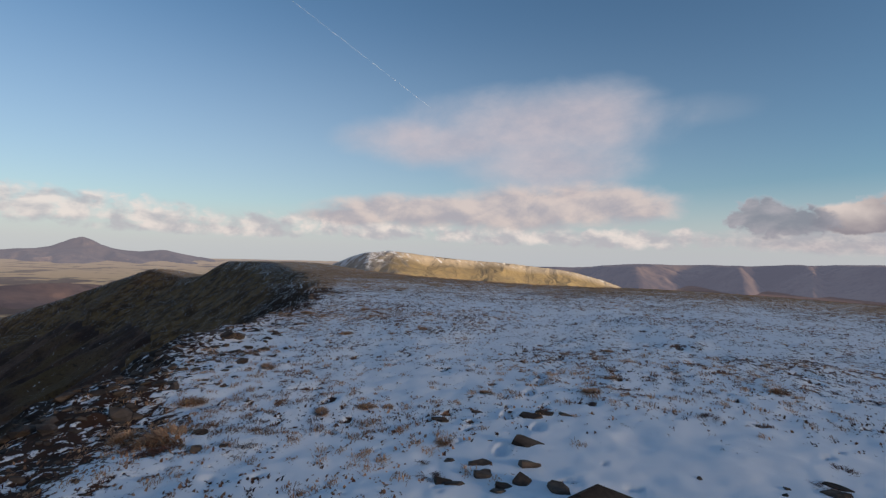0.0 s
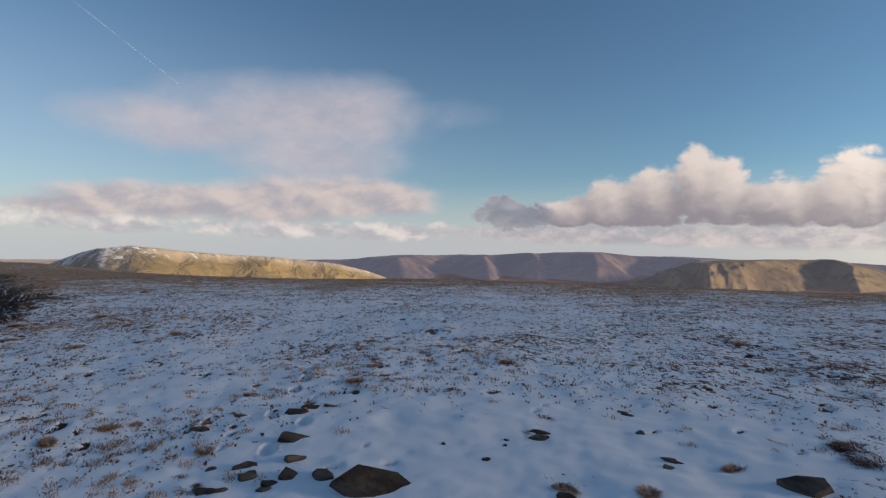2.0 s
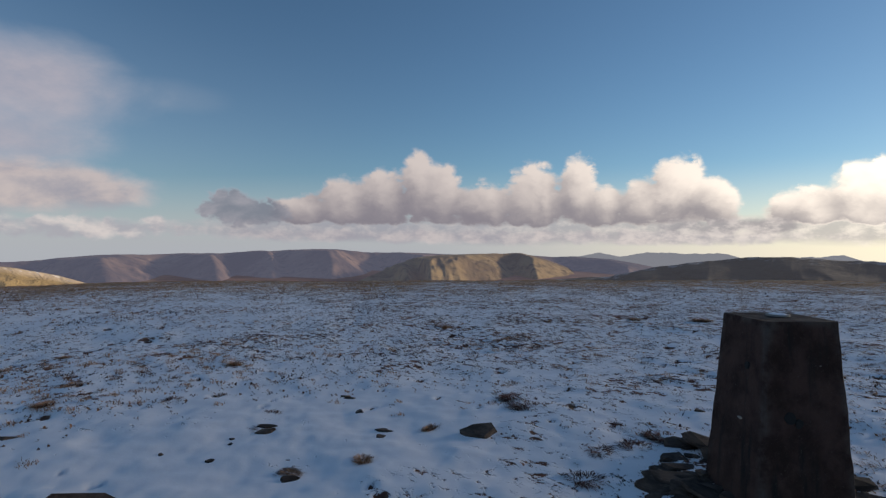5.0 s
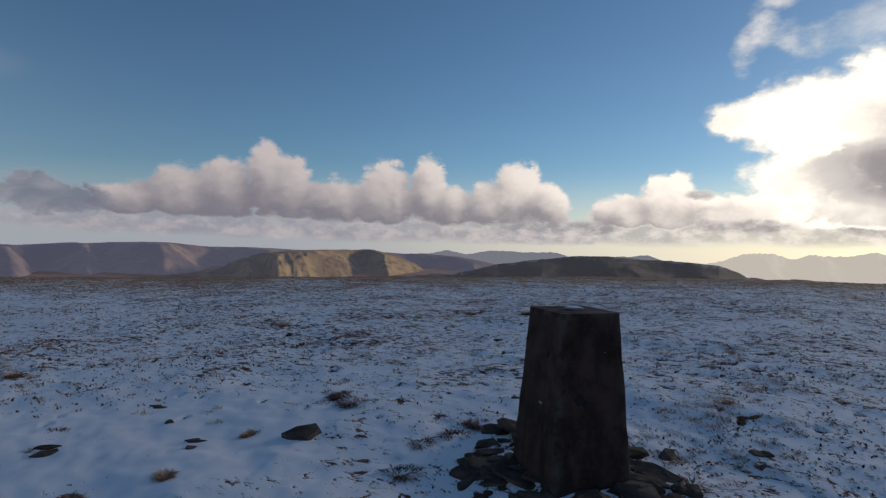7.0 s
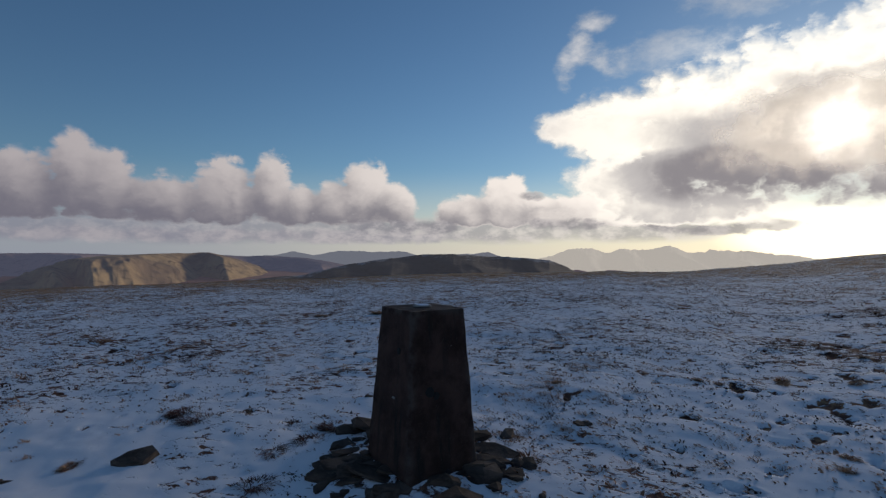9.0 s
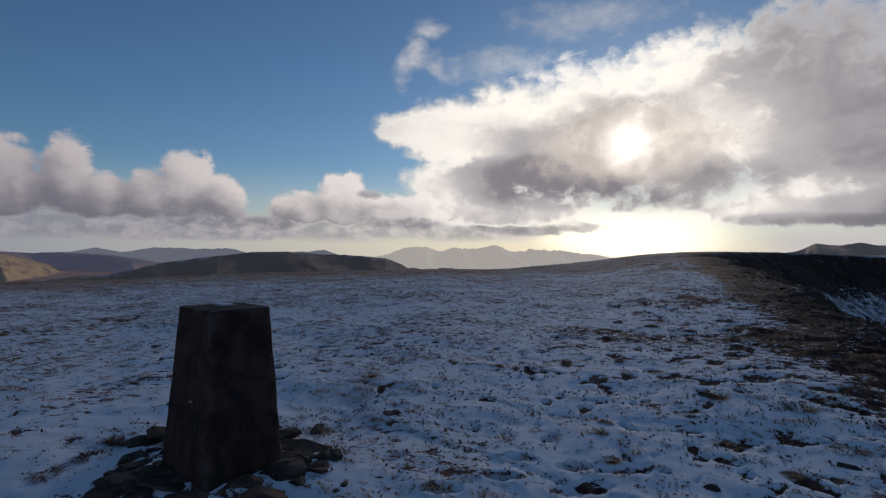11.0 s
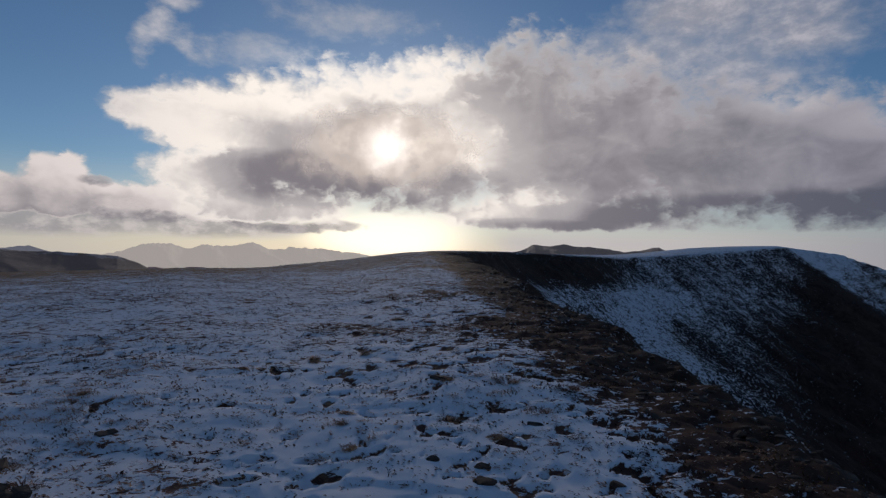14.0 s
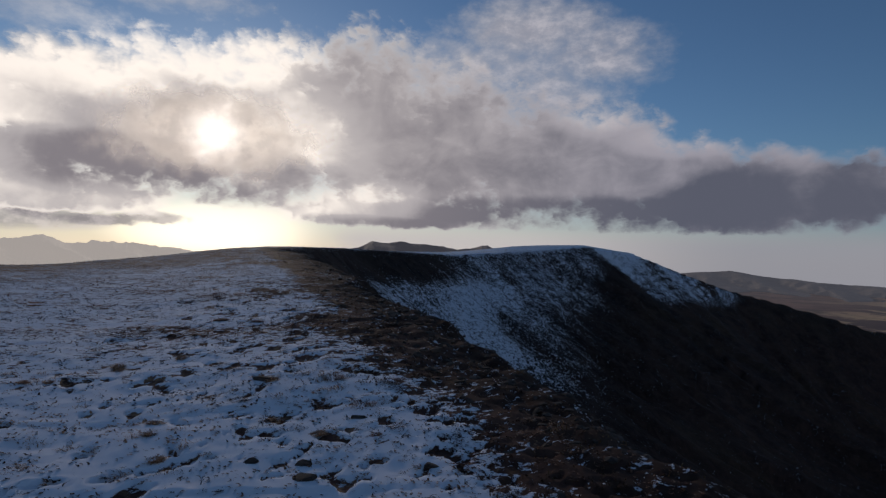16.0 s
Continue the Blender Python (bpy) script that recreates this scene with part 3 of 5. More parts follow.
# the corrie's rim: x, y and height in metres, from the spur in the north round to the ridge in the south
RIM = np.array([
    (-420, 90, -118), (-300, 128, -74), (-232, 152, -40), (-185, 158, -24), (-150, 158, -12.5), (-132, 150, -8.3), (-112, 141, -10.0), (-96, 130, -8.0), (-84, 122, -3.6),
    (-60, 102, -2.6), (-38, 70, -2.2), (-21, 42, -1.1), (-12, 26, -0.55), (-8.0, 14.7, -0.4), (-5.3, 7.8, -0.3), (-3.6, 3.6, -0.2),
    (-2.6, 0.8, -0.15), (-1.0, -2.2, -0.12), (1.45, -4.5, -0.1), (3.6, -5.5, 0.0), (6.4, -6.3, 0.1), (10.0, -8.1, 0.2), (18, -12, 0.5), (34, -19, 0.9),
    (64, -31, 1.4), (110, -60, 1.9), (152, -96, 2.0), (187, -180, 0.6), (203, -258, 4.0), (201, -322, 9.2), (192, -365, 5.6), (180, -400, -5.0), (168, -425, -13.0), (155, -445, -20.5), (125, -475, -30.0), (50, -520, -53.0)])


def rim_frame(x, y):
    """Distance to the rim (positive on the plateau), the way along it, and its height there."""
    best = np.full(x.shape, 1e12)
    along, top, side = np.zeros(x.shape), np.zeros(x.shape), np.ones(x.shape)
    walked = 0.0
    for (x0, y0, z0), (x1, y1, z1) in zip(RIM[:-1], RIM[1:]):
        dx, dy = x1 - x0, y1 - y0
        length = math.hypot(dx, dy)
        t = np.clip(((x - x0) * dx + (y - y0) * dy) / length ** 2, 0, 1)
        d2 = (x - x0 - t * dx) ** 2 + (y - y0 - t * dy) ** 2
        closer = d2 < best
        best = np.where(closer, d2, best)
        along = np.where(closer, walked + t * length, along)
        top = np.where(closer, z0 + t * (z1 - z0), top)
        side = np.where(closer, np.where((x - x0) * dy - (y - y0) * dx < 0, 1.0, -1.0), side)
        walked += length
    return np.sqrt(best) * side, along, top


# how steeply the plateau's brow falls below eye level, bearing by bearing (clockwise from +y)
BROW_BEARING = np.array([-60, -34, -26, -20, -15, -9, 0, 13, 30, 41, 52, 60, 69, 78, 86, 97, 101, 105, 107, 109, 112, 115, 120, 130, 180])
BROW_FALL = np.array([.045, .036, .038, .052, .0585, .0636, .066, .063, .0665, .0637, .0585, .056, .049, .045, .0412, .037, .032, .028, .0235, .0165, .0105, .0045, .0, -.002, -.002])


def plateau(x, y):
    r = np.hypot(x, y)
    b = np.degrees(np.arctan2(x, y))
    fall = np.interp(b, BROW_BEARING, BROW_FALL)
    reach = np.interp(b, [-60, -34, -24, -14, 90, 100, 110, 116], [110, 110, 80, 50, 48, 70, 150, 190])
    k = 1.55 / reach ** 2
    rise = 2 * np.sqrt(1.55 * k) - fall
    far = np.maximum(r - 2.2 * reach, 0)
    q = np.minimum(r, 2.2 * reach)
    z = rise * q - k * q * q + (rise - 2 * k * 2.2 * reach) * far
    z = z - 150 * step(r, 165, 400) * step(b, -28, -38) - 190 * step(r, 372, 520) * step(b, 138, 150)
    return np.maximum(z, -170 + r * 0.004)


FOOTPRINTS = [(-0.40 + 0.17 * (i % 2) + 0.02 * i + 0.09 * math.sin(i * 2.3), 4.9 + 0.46 * i + 0.12 * math.sin(i * 1.7)) for i in range(10)] + [(3.68, -0.73), (3.48, -0.30), (3.54, -1.16), (4.02, -0.90), (3.91, -1.28)]


def land(x, y, detail=True):
    """Height of the ground, how much snow lies on it (0 to 1), and how stony it is."""
    x, y = np.asarray(x, float), np.asarray(y, float)
    r = np.hypot(x, y)
    wob = fbm(x * 0.11, y * 0.11, 3, 3) * np.minimum(1.4, r * 0.12) + fbm(x * 0.9, y * 0.9, 5, 3) * 0.45
    d, along, top = rim_frame(x, y)
    d = d + wob * step(np.abs(d), 60, 5)
    high = plateau(x, y)
    inside = np.maximum(d, 0)
    lip = np.exp(-(inside / (5 + 0.11 * np.minimum(r, 300))) ** 2)
    z_in = high + (top - high) * lip
    z_in = z_in + step(-y, 225, 275) * step(-y, 350, 325) * 3.4 * np.minimum(inside / 22, 1) * np.exp(-((inside - 22) / 60) ** 2 * (inside > 22))
    out = np.maximum(-d, 0)
    eased = out * out / (out + 0.35)
    gully = ridged(along * 0.035, out * 0.006, 21, 4, 0.55) * np.minimum(out * 0.10, 9.0) + fbm(along * 0.25, out * 0.08, 31, 3) * np.minimum(out * 0.06, 1.6)
    north = step(y, 0, 60)
    steep = 0.86 - 0.10 * north
    depth = 175.0
    z_out = top - depth * (1 - np.exp(-steep * eased / depth)) + gully * step(out, 1, 25)
    low = -168 + 85 * np.minimum(r / 4900, 1) ** 1.3 + fbm(x * 0.0016, y * 0.0016, 41, 4) * 22 * step(r, 500, 1500) * step(r, 4900, 3200)
    z_out = np.where(r > 500, z_out + (np.minimum(low, z_out + 400) - z_out) * step(r, 450, 1300), z_out)
    z = np.where(d > 0, z_in, z_out)
    near = step(r, 220, 30)
    swell = fbm(x * 0.16, y * 0.16, 51, 3) * 0.13 * step(r, 1.5, 9)
    hummock = fbm(x * 1.35, y * 1.35, 57, 4, 0.55)
    z = z + swell + hummock * 0.045 * near + fbm(x * 4.4, y * 4.4, 59, 3) * 0.014 * step(r, 22, 10)
    stone = np.where((r > 25) & (y > 0), step(d, 0.5, -1.5), step(d, 2.6, -1.0))
    z = z + 0.065 * np.exp(-((x - 3.655) ** 2 + (y - 1.228) ** 2) / 0.42)      # stones heaped round the pillar
    z = z + stone * near * (fbm(x * 2.6, y * 2.6, 61, 4, 0.6) * 0.10 + fbm(x * 0.5, y * 0.5, 66, 3) * 0.16)
    southern = step(-y, -2, 2.5)
    # hollows between the tussocks, many of them by the southern lip
    rough = step(d, 7.0, 1.8) * southern * step(r, 32, 12)
    deep = fbm(x * 5.2, y * 5.2, 301, 3)
    sill = 0.52 - 0.36 * rough + 0.10 * step(r, 7, 3.5)
    hollow = step(deep, sill, sill + 0.13) * step(r, 60, 25) * step(r, 1.3, 2.4)
    z = z - 0.035 * hollow
    # snow: thick on the plateau, thin at the lip, streaked on the headwall, none low down
    snow = 0.80 + 0.16 * fbm(x * 0.30, y * 0.30, 71, 3) + 0.10 * fbm(x * 0.05, y * 0.05, 73, 2) - 0.30 * np.clip(hummock, -0.3, 1)
    snow = snow + 0.42 * step(r, 9, 4.5) * step(fbm(x * 0.7, y * 0.7, 75, 2), 0.35, -0.05) - 1.1 * hollow
    snow = snow + 0.34 * step(np.hypot(x - 1.3, y - 3.8), 3.4, 0.8)
    snow = snow - (0.37 + 0.16 * step(np.degrees(np.arctan2(x, y)), 105, 80)) * step(r, 12, 48)
    bb = np.degrees(np.arctan2(x, y))
    snow = snow + 0.16 * step(bb, 40, 5) * step(r, 26, 12) + 0.05 * step(bb, 80, 112) * step(r, 60, 14) + 0.12 * step(bb, 84, 100) * step(r, 9, 4) + 0.5 * step(-y, 130, 200)
    snow = snow - 0.09 * step(r, 14, 30) * step(bb, 100, 85)
    snow = snow - 0.34 * np.exp(-((x + 5.6) / 2.2) ** 2 - ((y - 14.0) / 2.6) ** 2)      # a rough grassy patch
    snow = snow - 0.5 * step(np.hypot(x - 3.6, y - 1.25), 0.95, 0.45)      # trodden bare round the pillar
    bare_reach = 0.05 + 0.75 * step(y, 7, 4.5) * (1 - southern) + 0.40 * southern + 0.05 * np.clip(r - 14, 0, 70) * (1 - southern) + (0.35 + 0.06 * np.minimum(r, 22)) * southern
    lip_bare = step(d, bare_reach + 0.75, bare_reach - 0.4)
    lip_bare = lip_bare * step(r, 130, 60)
    snow = snow * (1 - lip_bare) + (0.18 - 0.14 * southern) * lip_bare
    snow = snow - 0.5 * step(d, 7.5, 3.0) * step(r, 7, 11) * step(r, 45, 25) * southern * step(fbm(x * 0.35, y * 0.35, 95, 2), -0.05, 0.3)
    snow = snow - 0.9 * step(bb, 152, 157) * step(r, 120, 220)
    below = top - z
    b = bb
    streak = fbm(along * 0.16, out * 0.02, 81, 4, 0.6)
    south = step(-y, 25, 90)
    grade = np.degrees(np.arctan2(z - 1.6, r))                # how far below eye level
    blown = fbm(along * 0.05, out * 0.05, 91, 4, 0.6)
    ribs = fbm(along * 0.42, out * 0.03, 93, 3, 0.6)
    # dusted wall, brightest in the fan below the near lip, dying out along a slanting line
    # bearings and angles below eye level, placed to fit the camera's view
    verge = np.interp(grade, [-17, -13.7, -10, -6.6, -2.8, 0.3], [154.0, 150.5, 147.0, 146.0, 148.2, 150.0]) + 2.4 * blown
    dusted = step(b, verge + 7.5, verge - 2.5)
    fan = step(grade, -2.2 + blown, -4.2 + blown) * step(b, verge - 1.0, verge - 9.0)
    crown_edge = np.interp(grade, [-6.1, -3.0, -1.3, 0.9], [156.7, 153.0, 150.7, 148.2]) + 0.5 * blown
    crown = step(b, crown_edge + 0.1, crown_edge + 0.9) * step(grade, -5.4 + 0.9 * ribs, -3.6 + 0.9 * ribs) * step(b, 163.5, 161)
    wall = -0.30 + 0.28 * streak * (0.35 + 0.65 * south) + 0.16 * blown + 0.20 * step(y, 0, 40) * step(below, 42, 6) * step(r, 30, 60)
    dusted = dusted * step(b, 113, 120) * (1 - 0.62 * step(grade, -3.9 + blown, -2.7 + blown) * step(b, 137, 127))
    wall = wall + south * (0.10 + 0.42 * dusted * step(grade, -19, -11) + 0.36 * fan * step(b, 120, 123) * step(b, 146, 134) + 0.28 * step(below, 75, 20) * step(b, 130, 137) * step(b, 151.5, 148) + crown * (0.78 + 0.60 * ribs) - 0.30 * step(below, 20, 70) * (1 - dusted) * (1 - crown))
    snow = np.where(d < np.where((r > 70) & (y < 0), -0.5, -3), snow * 0 + wall, snow)
    snow = np.where((d < -0.5) & (d >= -3) & (r < 70), np.minimum(snow, 0.16 - 0.5 * southern), snow)
    return z, np.clip(snow, 0, 1.5), np.clip(stone, 0, 1)


def dent(x, y, z):
    """Footprints trodden into the snow."""
    for fx, fy in FOOTPRINTS:
        u, v = (x - fx) / 0.055, (y - fy) / 0.125
        q = u * u + v * v
        z = z - 0.05 * np.exp(-q ** 2) + 0.012 * np.exp(-((np.sqrt(q) - 1.35) / 0.3) ** 2)
    return z


def ground_height(x, y):
    return float(land(np.array([x]), np.array([y]))[0][0])

# ---- the land ----
def part(name, bm, mat, parent=None, label="", smooth=False):
    """Links a bmesh as one mesh object, under a thing or part if one is given."""
    me = bpy.data.meshes.new(name)
    bm.to_mesh(me)
    bm.free()
    for poly in me.polygons:
        poly.use_smooth = smooth
    for one in mat if isinstance(mat, (list, tuple)) else (mat,):
        me.materials.append(one)
    ob = new(name, me)
    ob.parent = parent
    return tagged(ob, label)


def grid_mesh(name, x, y, z, mats, zone=None, closed=False):
    """A smooth sheet over a grid of points, rows by columns."""
    rows, cols = x.shape
    ids = np.arange(rows * cols).reshape(rows, cols)
    if closed:
        ids = np.concatenate([ids, ids[:, :1]], axis=1)
    quads = np.stack([ids[:-1, :-1], ids[:-1, 1:], ids[1:, 1:], ids[1:, :-1]], axis=-1).reshape(-1, 4)
    me = bpy.data.meshes.new(name)
    me.vertices.add(rows * cols)
    me.vertices.foreach_set("co", np.stack([x, y, z], axis=-1).astype(np.float32).ravel())
    me.loops.add(quads.size)
    me.loops.foreach_set("vertex_index", quads.astype(np.int32).ravel())
    me.polygons.add(len(quads))
    me.polygons.foreach_set("loop_start", np.arange(0, quads.size, 4, dtype=np.int32))
    me.polygons.foreach_set("use_smooth", np.ones(len(quads), dtype=bool))
    for one in mats:
        me.materials.append(one)
    if zone is not None:
        me.polygons.foreach_set("material_index", zone.reshape(-1)[quads[:, 0]].astype(np.int32))
    me.update(calc_edges=True)
    me.validate()
    return new(name, me)


def build_ground():
    bearings = np.concatenate([np.linspace(-62, 182, 760), np.linspace(183, 297, 40)])
    radii = np.concatenate([[0.05, 0.5], np.geomspace(1.0, 55, 430), np.geomspace(55.6, 620, 210), np.geomspace(630, 4950, 80)])
    b, r = np.meshgrid(np.radians(bearings), radii)
    b = -b          # columns run so that the faces look up
    x, y = -np.sin(b) * r, np.cos(b) * r
    z, snow, stone = land(x, y)
    z = dent(x, y, z)
    d = rim_frame(x, y)[0]
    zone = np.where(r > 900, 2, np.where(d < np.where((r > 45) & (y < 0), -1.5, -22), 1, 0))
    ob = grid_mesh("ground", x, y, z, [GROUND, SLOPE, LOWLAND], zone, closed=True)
    for name, values in (("snow", snow), ("stone", stone)):
        a = ob.data.attributes.new(name, "FLOAT", "POINT")
        a.data.foreach_set("value", values.astype(np.float32).ravel())
    return tagged(ob, "snow-dusted moorland plateau with a steep dark corrie and hazy lowland", "ground", kind="structure")


def ridge(name, label, mat, crest, ways, front, back, foot, spacing, relief, rough, seed, cols=520, rows=80, toe=0.4, spurs=None):
    """A range of hills. crest: bearings and the skyline's height in degrees over eye level; ways: how many metres away the crest
    runs, at even steps. Spurs with a broad sunny and a narrow shaded flank run down to the foot; spurs: bearings and heights of
    their backs (1) and of the gullies between them (0)."""
    crest = np.array(crest, float)
    bearings = np.linspace(crest[0, 0], crest[-1, 0], cols)
    share = (bearings - bearings[0]) / (bearings[-1] - bearings[0])
    away = np.interp(share, np.linspace(0, 1, len(ways)), ways)
    away = np.convolve(np.pad(away, 40, mode="edge"), np.hanning(81) / np.hanning(81).sum(), mode="valid")
    rise = np.interp(bearings, crest[:, 0], crest[:, 1])
    kernel = np.hanning(7) / np.hanning(7).sum()
    rise = np.convolve(np.pad(rise, 3, mode="edge"), kernel, mode="valid")
    top = 1.55 + away * np.tan(np.radians(rise))
    way = np.radians(bearings - bearings[0]) * sum(ways) / len(ways)
    top = top + (0.5 * fbm(way / 110, way * 0, seed, 4) + 0.5 * (ridged(way / 70, way * 0, seed + 1, 3) - 0.3)) * rough
    t = np.linspace(-1, 1, rows)[:, None]          # -1 front foot, 0 crest, 1 back foot
    slope = 1 - np.abs(t)
    wander = fbm(way[None] / spacing * 0.8 + 0 * t, t * 1.1 + 0 * way[None], seed + 3, 4) + 0.35 * fbm(way[None] / spacing * 3 + 0 * t, t * 4 + 0 * way[None], seed + 4, 3)
    u = way[None] / spacing + 0.55 * wander + 0.55 * t * (0.4 + np.abs(t))
    phase = u - np.floor(u)
    tooth = np.where(phase < 0.38, phase / 0.38, (1 - phase) / 0.62)
    tooth = tooth * tooth * (3 - 2 * tooth)
    size = 0.5 + 1.0 * value_noise(u * 0.7, u * 0, seed)
    tooth = tooth * size
    if spurs:
        spurs = np.array(spurs, float)
        tooth = np.interp(bearings[None] + 2.0 * t + 0.8 * wander, spurs[:, 0], spurs[:, 1])
        soft = np.hanning(13) / np.hanning(13).sum()
        tooth = np.array([np.convolve(np.pad(row, 6, mode="edge"), soft, mode="valid") for row in tooth])
        tooth = tooth + 0.16 * (ridged(way[None] / spacing * 2.2 + 0.8 * t, 1.6 * t + 0 * way[None], seed + 6, 4) - 0.3)
    small = ridged(u * 3.1 + wander, t * 2.0 + 0 * way[None], seed + 9, 4, 0.55)
    off = np.where(t < 0, t * front * (0.75 + toe * tooth), t * back)
    shape = slope ** 0.75 * 0.75 + 0.25 * slope ** 2.2
    belt = (4 * slope * (1 - slope)) ** 0.8
    z = foot + (top[None] - foot) * shape + (relief * (tooth - 0.35) + 0.10 * relief * (small - 0.3)) * belt
    z = np.minimum(z, top[None] + 0.02 * relief - 0.25 * relief * np.minimum(1, 6 * np.abs(t)) * 0.1)
    b, r = np.radians(bearings)[None] + 0 * t, away[None] + off
    x, y = np.sin(b) * r, np.cos(b) * r
    ob = grid_mesh(name, x[::-1], y[::-1], z[::-1], [mat])
    a = ob.data.attributes.new("crest", "FLOAT", "POINT")
    a.data.foreach_set("value", (slope + 0 * x)[::-1].astype(np.float32).ravel())
    return tagged(ob, label, "hills", kind="structure")


build_ground()
EAST_SPURS = [(-10, 0.3), (1, 0.1), (6.0, 0.9), (11.6, 0.15), (15.6, 0.85), (17.6, 0.25), (21.2, 0.75), (22.2, 0.45), (26.8, 1.1), (32.0, 0.0), (36.5, 0.9), (41, 0.2), (47, 0.8), (52, 0.1), (58, 0.7), (63, 0.2)]
GRASS_SPURS = [(30, 0.0), (34.0, 0.15), (34.9, 0.7), (36.4, 0.1), (37.2, 1.0), (41, 1.02), (44.6, 0.55), (46.6, 0.1), (48.4, 0.95), (56.0, 0.3), (58, 0.0)]
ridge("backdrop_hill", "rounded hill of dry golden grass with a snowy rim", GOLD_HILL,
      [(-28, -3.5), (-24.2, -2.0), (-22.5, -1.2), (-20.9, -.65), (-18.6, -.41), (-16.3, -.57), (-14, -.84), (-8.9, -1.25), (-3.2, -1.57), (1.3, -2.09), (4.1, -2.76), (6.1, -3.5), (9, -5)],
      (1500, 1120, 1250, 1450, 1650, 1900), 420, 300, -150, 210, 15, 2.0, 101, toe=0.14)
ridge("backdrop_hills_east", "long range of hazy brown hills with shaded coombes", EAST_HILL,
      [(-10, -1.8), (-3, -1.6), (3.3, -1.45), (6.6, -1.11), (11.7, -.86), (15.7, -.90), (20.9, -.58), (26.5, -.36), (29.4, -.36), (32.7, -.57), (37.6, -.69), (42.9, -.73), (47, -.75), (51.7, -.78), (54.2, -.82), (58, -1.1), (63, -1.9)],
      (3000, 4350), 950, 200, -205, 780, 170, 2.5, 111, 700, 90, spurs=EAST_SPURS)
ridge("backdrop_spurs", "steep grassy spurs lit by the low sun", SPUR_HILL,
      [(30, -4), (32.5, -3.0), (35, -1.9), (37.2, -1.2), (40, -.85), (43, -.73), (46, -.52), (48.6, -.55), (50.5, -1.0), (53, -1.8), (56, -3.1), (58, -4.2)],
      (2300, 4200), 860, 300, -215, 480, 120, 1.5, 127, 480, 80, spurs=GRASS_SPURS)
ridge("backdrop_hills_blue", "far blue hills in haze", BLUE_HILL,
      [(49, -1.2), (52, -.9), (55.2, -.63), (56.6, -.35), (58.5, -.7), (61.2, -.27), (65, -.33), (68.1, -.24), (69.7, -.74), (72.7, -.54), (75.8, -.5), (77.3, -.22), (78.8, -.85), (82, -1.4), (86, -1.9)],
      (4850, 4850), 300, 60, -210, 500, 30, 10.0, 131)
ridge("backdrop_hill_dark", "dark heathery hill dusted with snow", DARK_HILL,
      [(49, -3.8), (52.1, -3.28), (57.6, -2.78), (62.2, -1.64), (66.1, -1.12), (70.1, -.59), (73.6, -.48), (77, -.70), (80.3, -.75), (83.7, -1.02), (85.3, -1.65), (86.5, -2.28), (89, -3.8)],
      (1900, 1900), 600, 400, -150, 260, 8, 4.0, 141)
ridge("backdrop_crags", "jagged range of crags paled by a haze glow", CRAG_HILL,
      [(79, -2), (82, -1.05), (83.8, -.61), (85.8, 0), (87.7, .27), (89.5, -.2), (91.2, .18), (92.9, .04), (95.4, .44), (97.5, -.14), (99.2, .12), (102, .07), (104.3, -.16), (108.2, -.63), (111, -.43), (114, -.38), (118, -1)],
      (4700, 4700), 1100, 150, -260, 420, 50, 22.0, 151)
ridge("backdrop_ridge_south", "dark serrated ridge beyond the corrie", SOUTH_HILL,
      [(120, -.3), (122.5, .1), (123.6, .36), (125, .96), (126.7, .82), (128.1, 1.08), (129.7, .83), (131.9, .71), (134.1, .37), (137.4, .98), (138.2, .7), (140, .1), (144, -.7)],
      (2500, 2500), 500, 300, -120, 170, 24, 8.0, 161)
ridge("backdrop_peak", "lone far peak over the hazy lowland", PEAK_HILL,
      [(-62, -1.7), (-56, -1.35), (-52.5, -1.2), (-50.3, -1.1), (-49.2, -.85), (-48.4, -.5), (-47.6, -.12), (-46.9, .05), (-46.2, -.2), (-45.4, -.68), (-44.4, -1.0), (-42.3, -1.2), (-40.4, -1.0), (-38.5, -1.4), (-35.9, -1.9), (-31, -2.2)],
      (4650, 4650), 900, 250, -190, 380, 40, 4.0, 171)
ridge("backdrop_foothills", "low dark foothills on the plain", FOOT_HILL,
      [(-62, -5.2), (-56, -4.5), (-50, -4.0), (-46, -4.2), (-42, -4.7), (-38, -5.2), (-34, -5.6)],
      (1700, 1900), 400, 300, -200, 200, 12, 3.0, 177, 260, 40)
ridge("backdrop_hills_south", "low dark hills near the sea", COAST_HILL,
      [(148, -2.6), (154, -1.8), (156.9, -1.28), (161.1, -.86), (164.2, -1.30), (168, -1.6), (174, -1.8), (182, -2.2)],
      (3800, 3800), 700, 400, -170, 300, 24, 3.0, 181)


# ---- the cloud bank that shades the plateau ----
def veil_material():
    m, g = material("cloud")
    p = place(g)
    q = g.vec("MULTIPLY", p, (1 / 900, 1.0, 1 / 400))
    flat = g.vec("MULTIPLY", q, (1, 0, 1))
    n = g.noise(p, 0.006, 6, 0.55)
    edge = g.math("ADD", g.vec("LENGTH", flat), g.math("MULTIPLY_ADD", n, 0.9, -0.45))
    alpha = g.math("MULTIPLY", g.smooth(edge, 1.0, 0.45), 0.82)
    t = g.add("ShaderNodeBsdfTranslucent")
    g.put(t.inputs[0], g.mix(g.smooth(n, 0.4, 0.65), (0.56, 0.54, 0.52), (0.72, 0.69, 0.65)))
    clear = g.add("ShaderNodeBsdfTransparent")
    finish(g, g.blend(alpha, clear.outputs[0], t.outputs[0]))
    return m


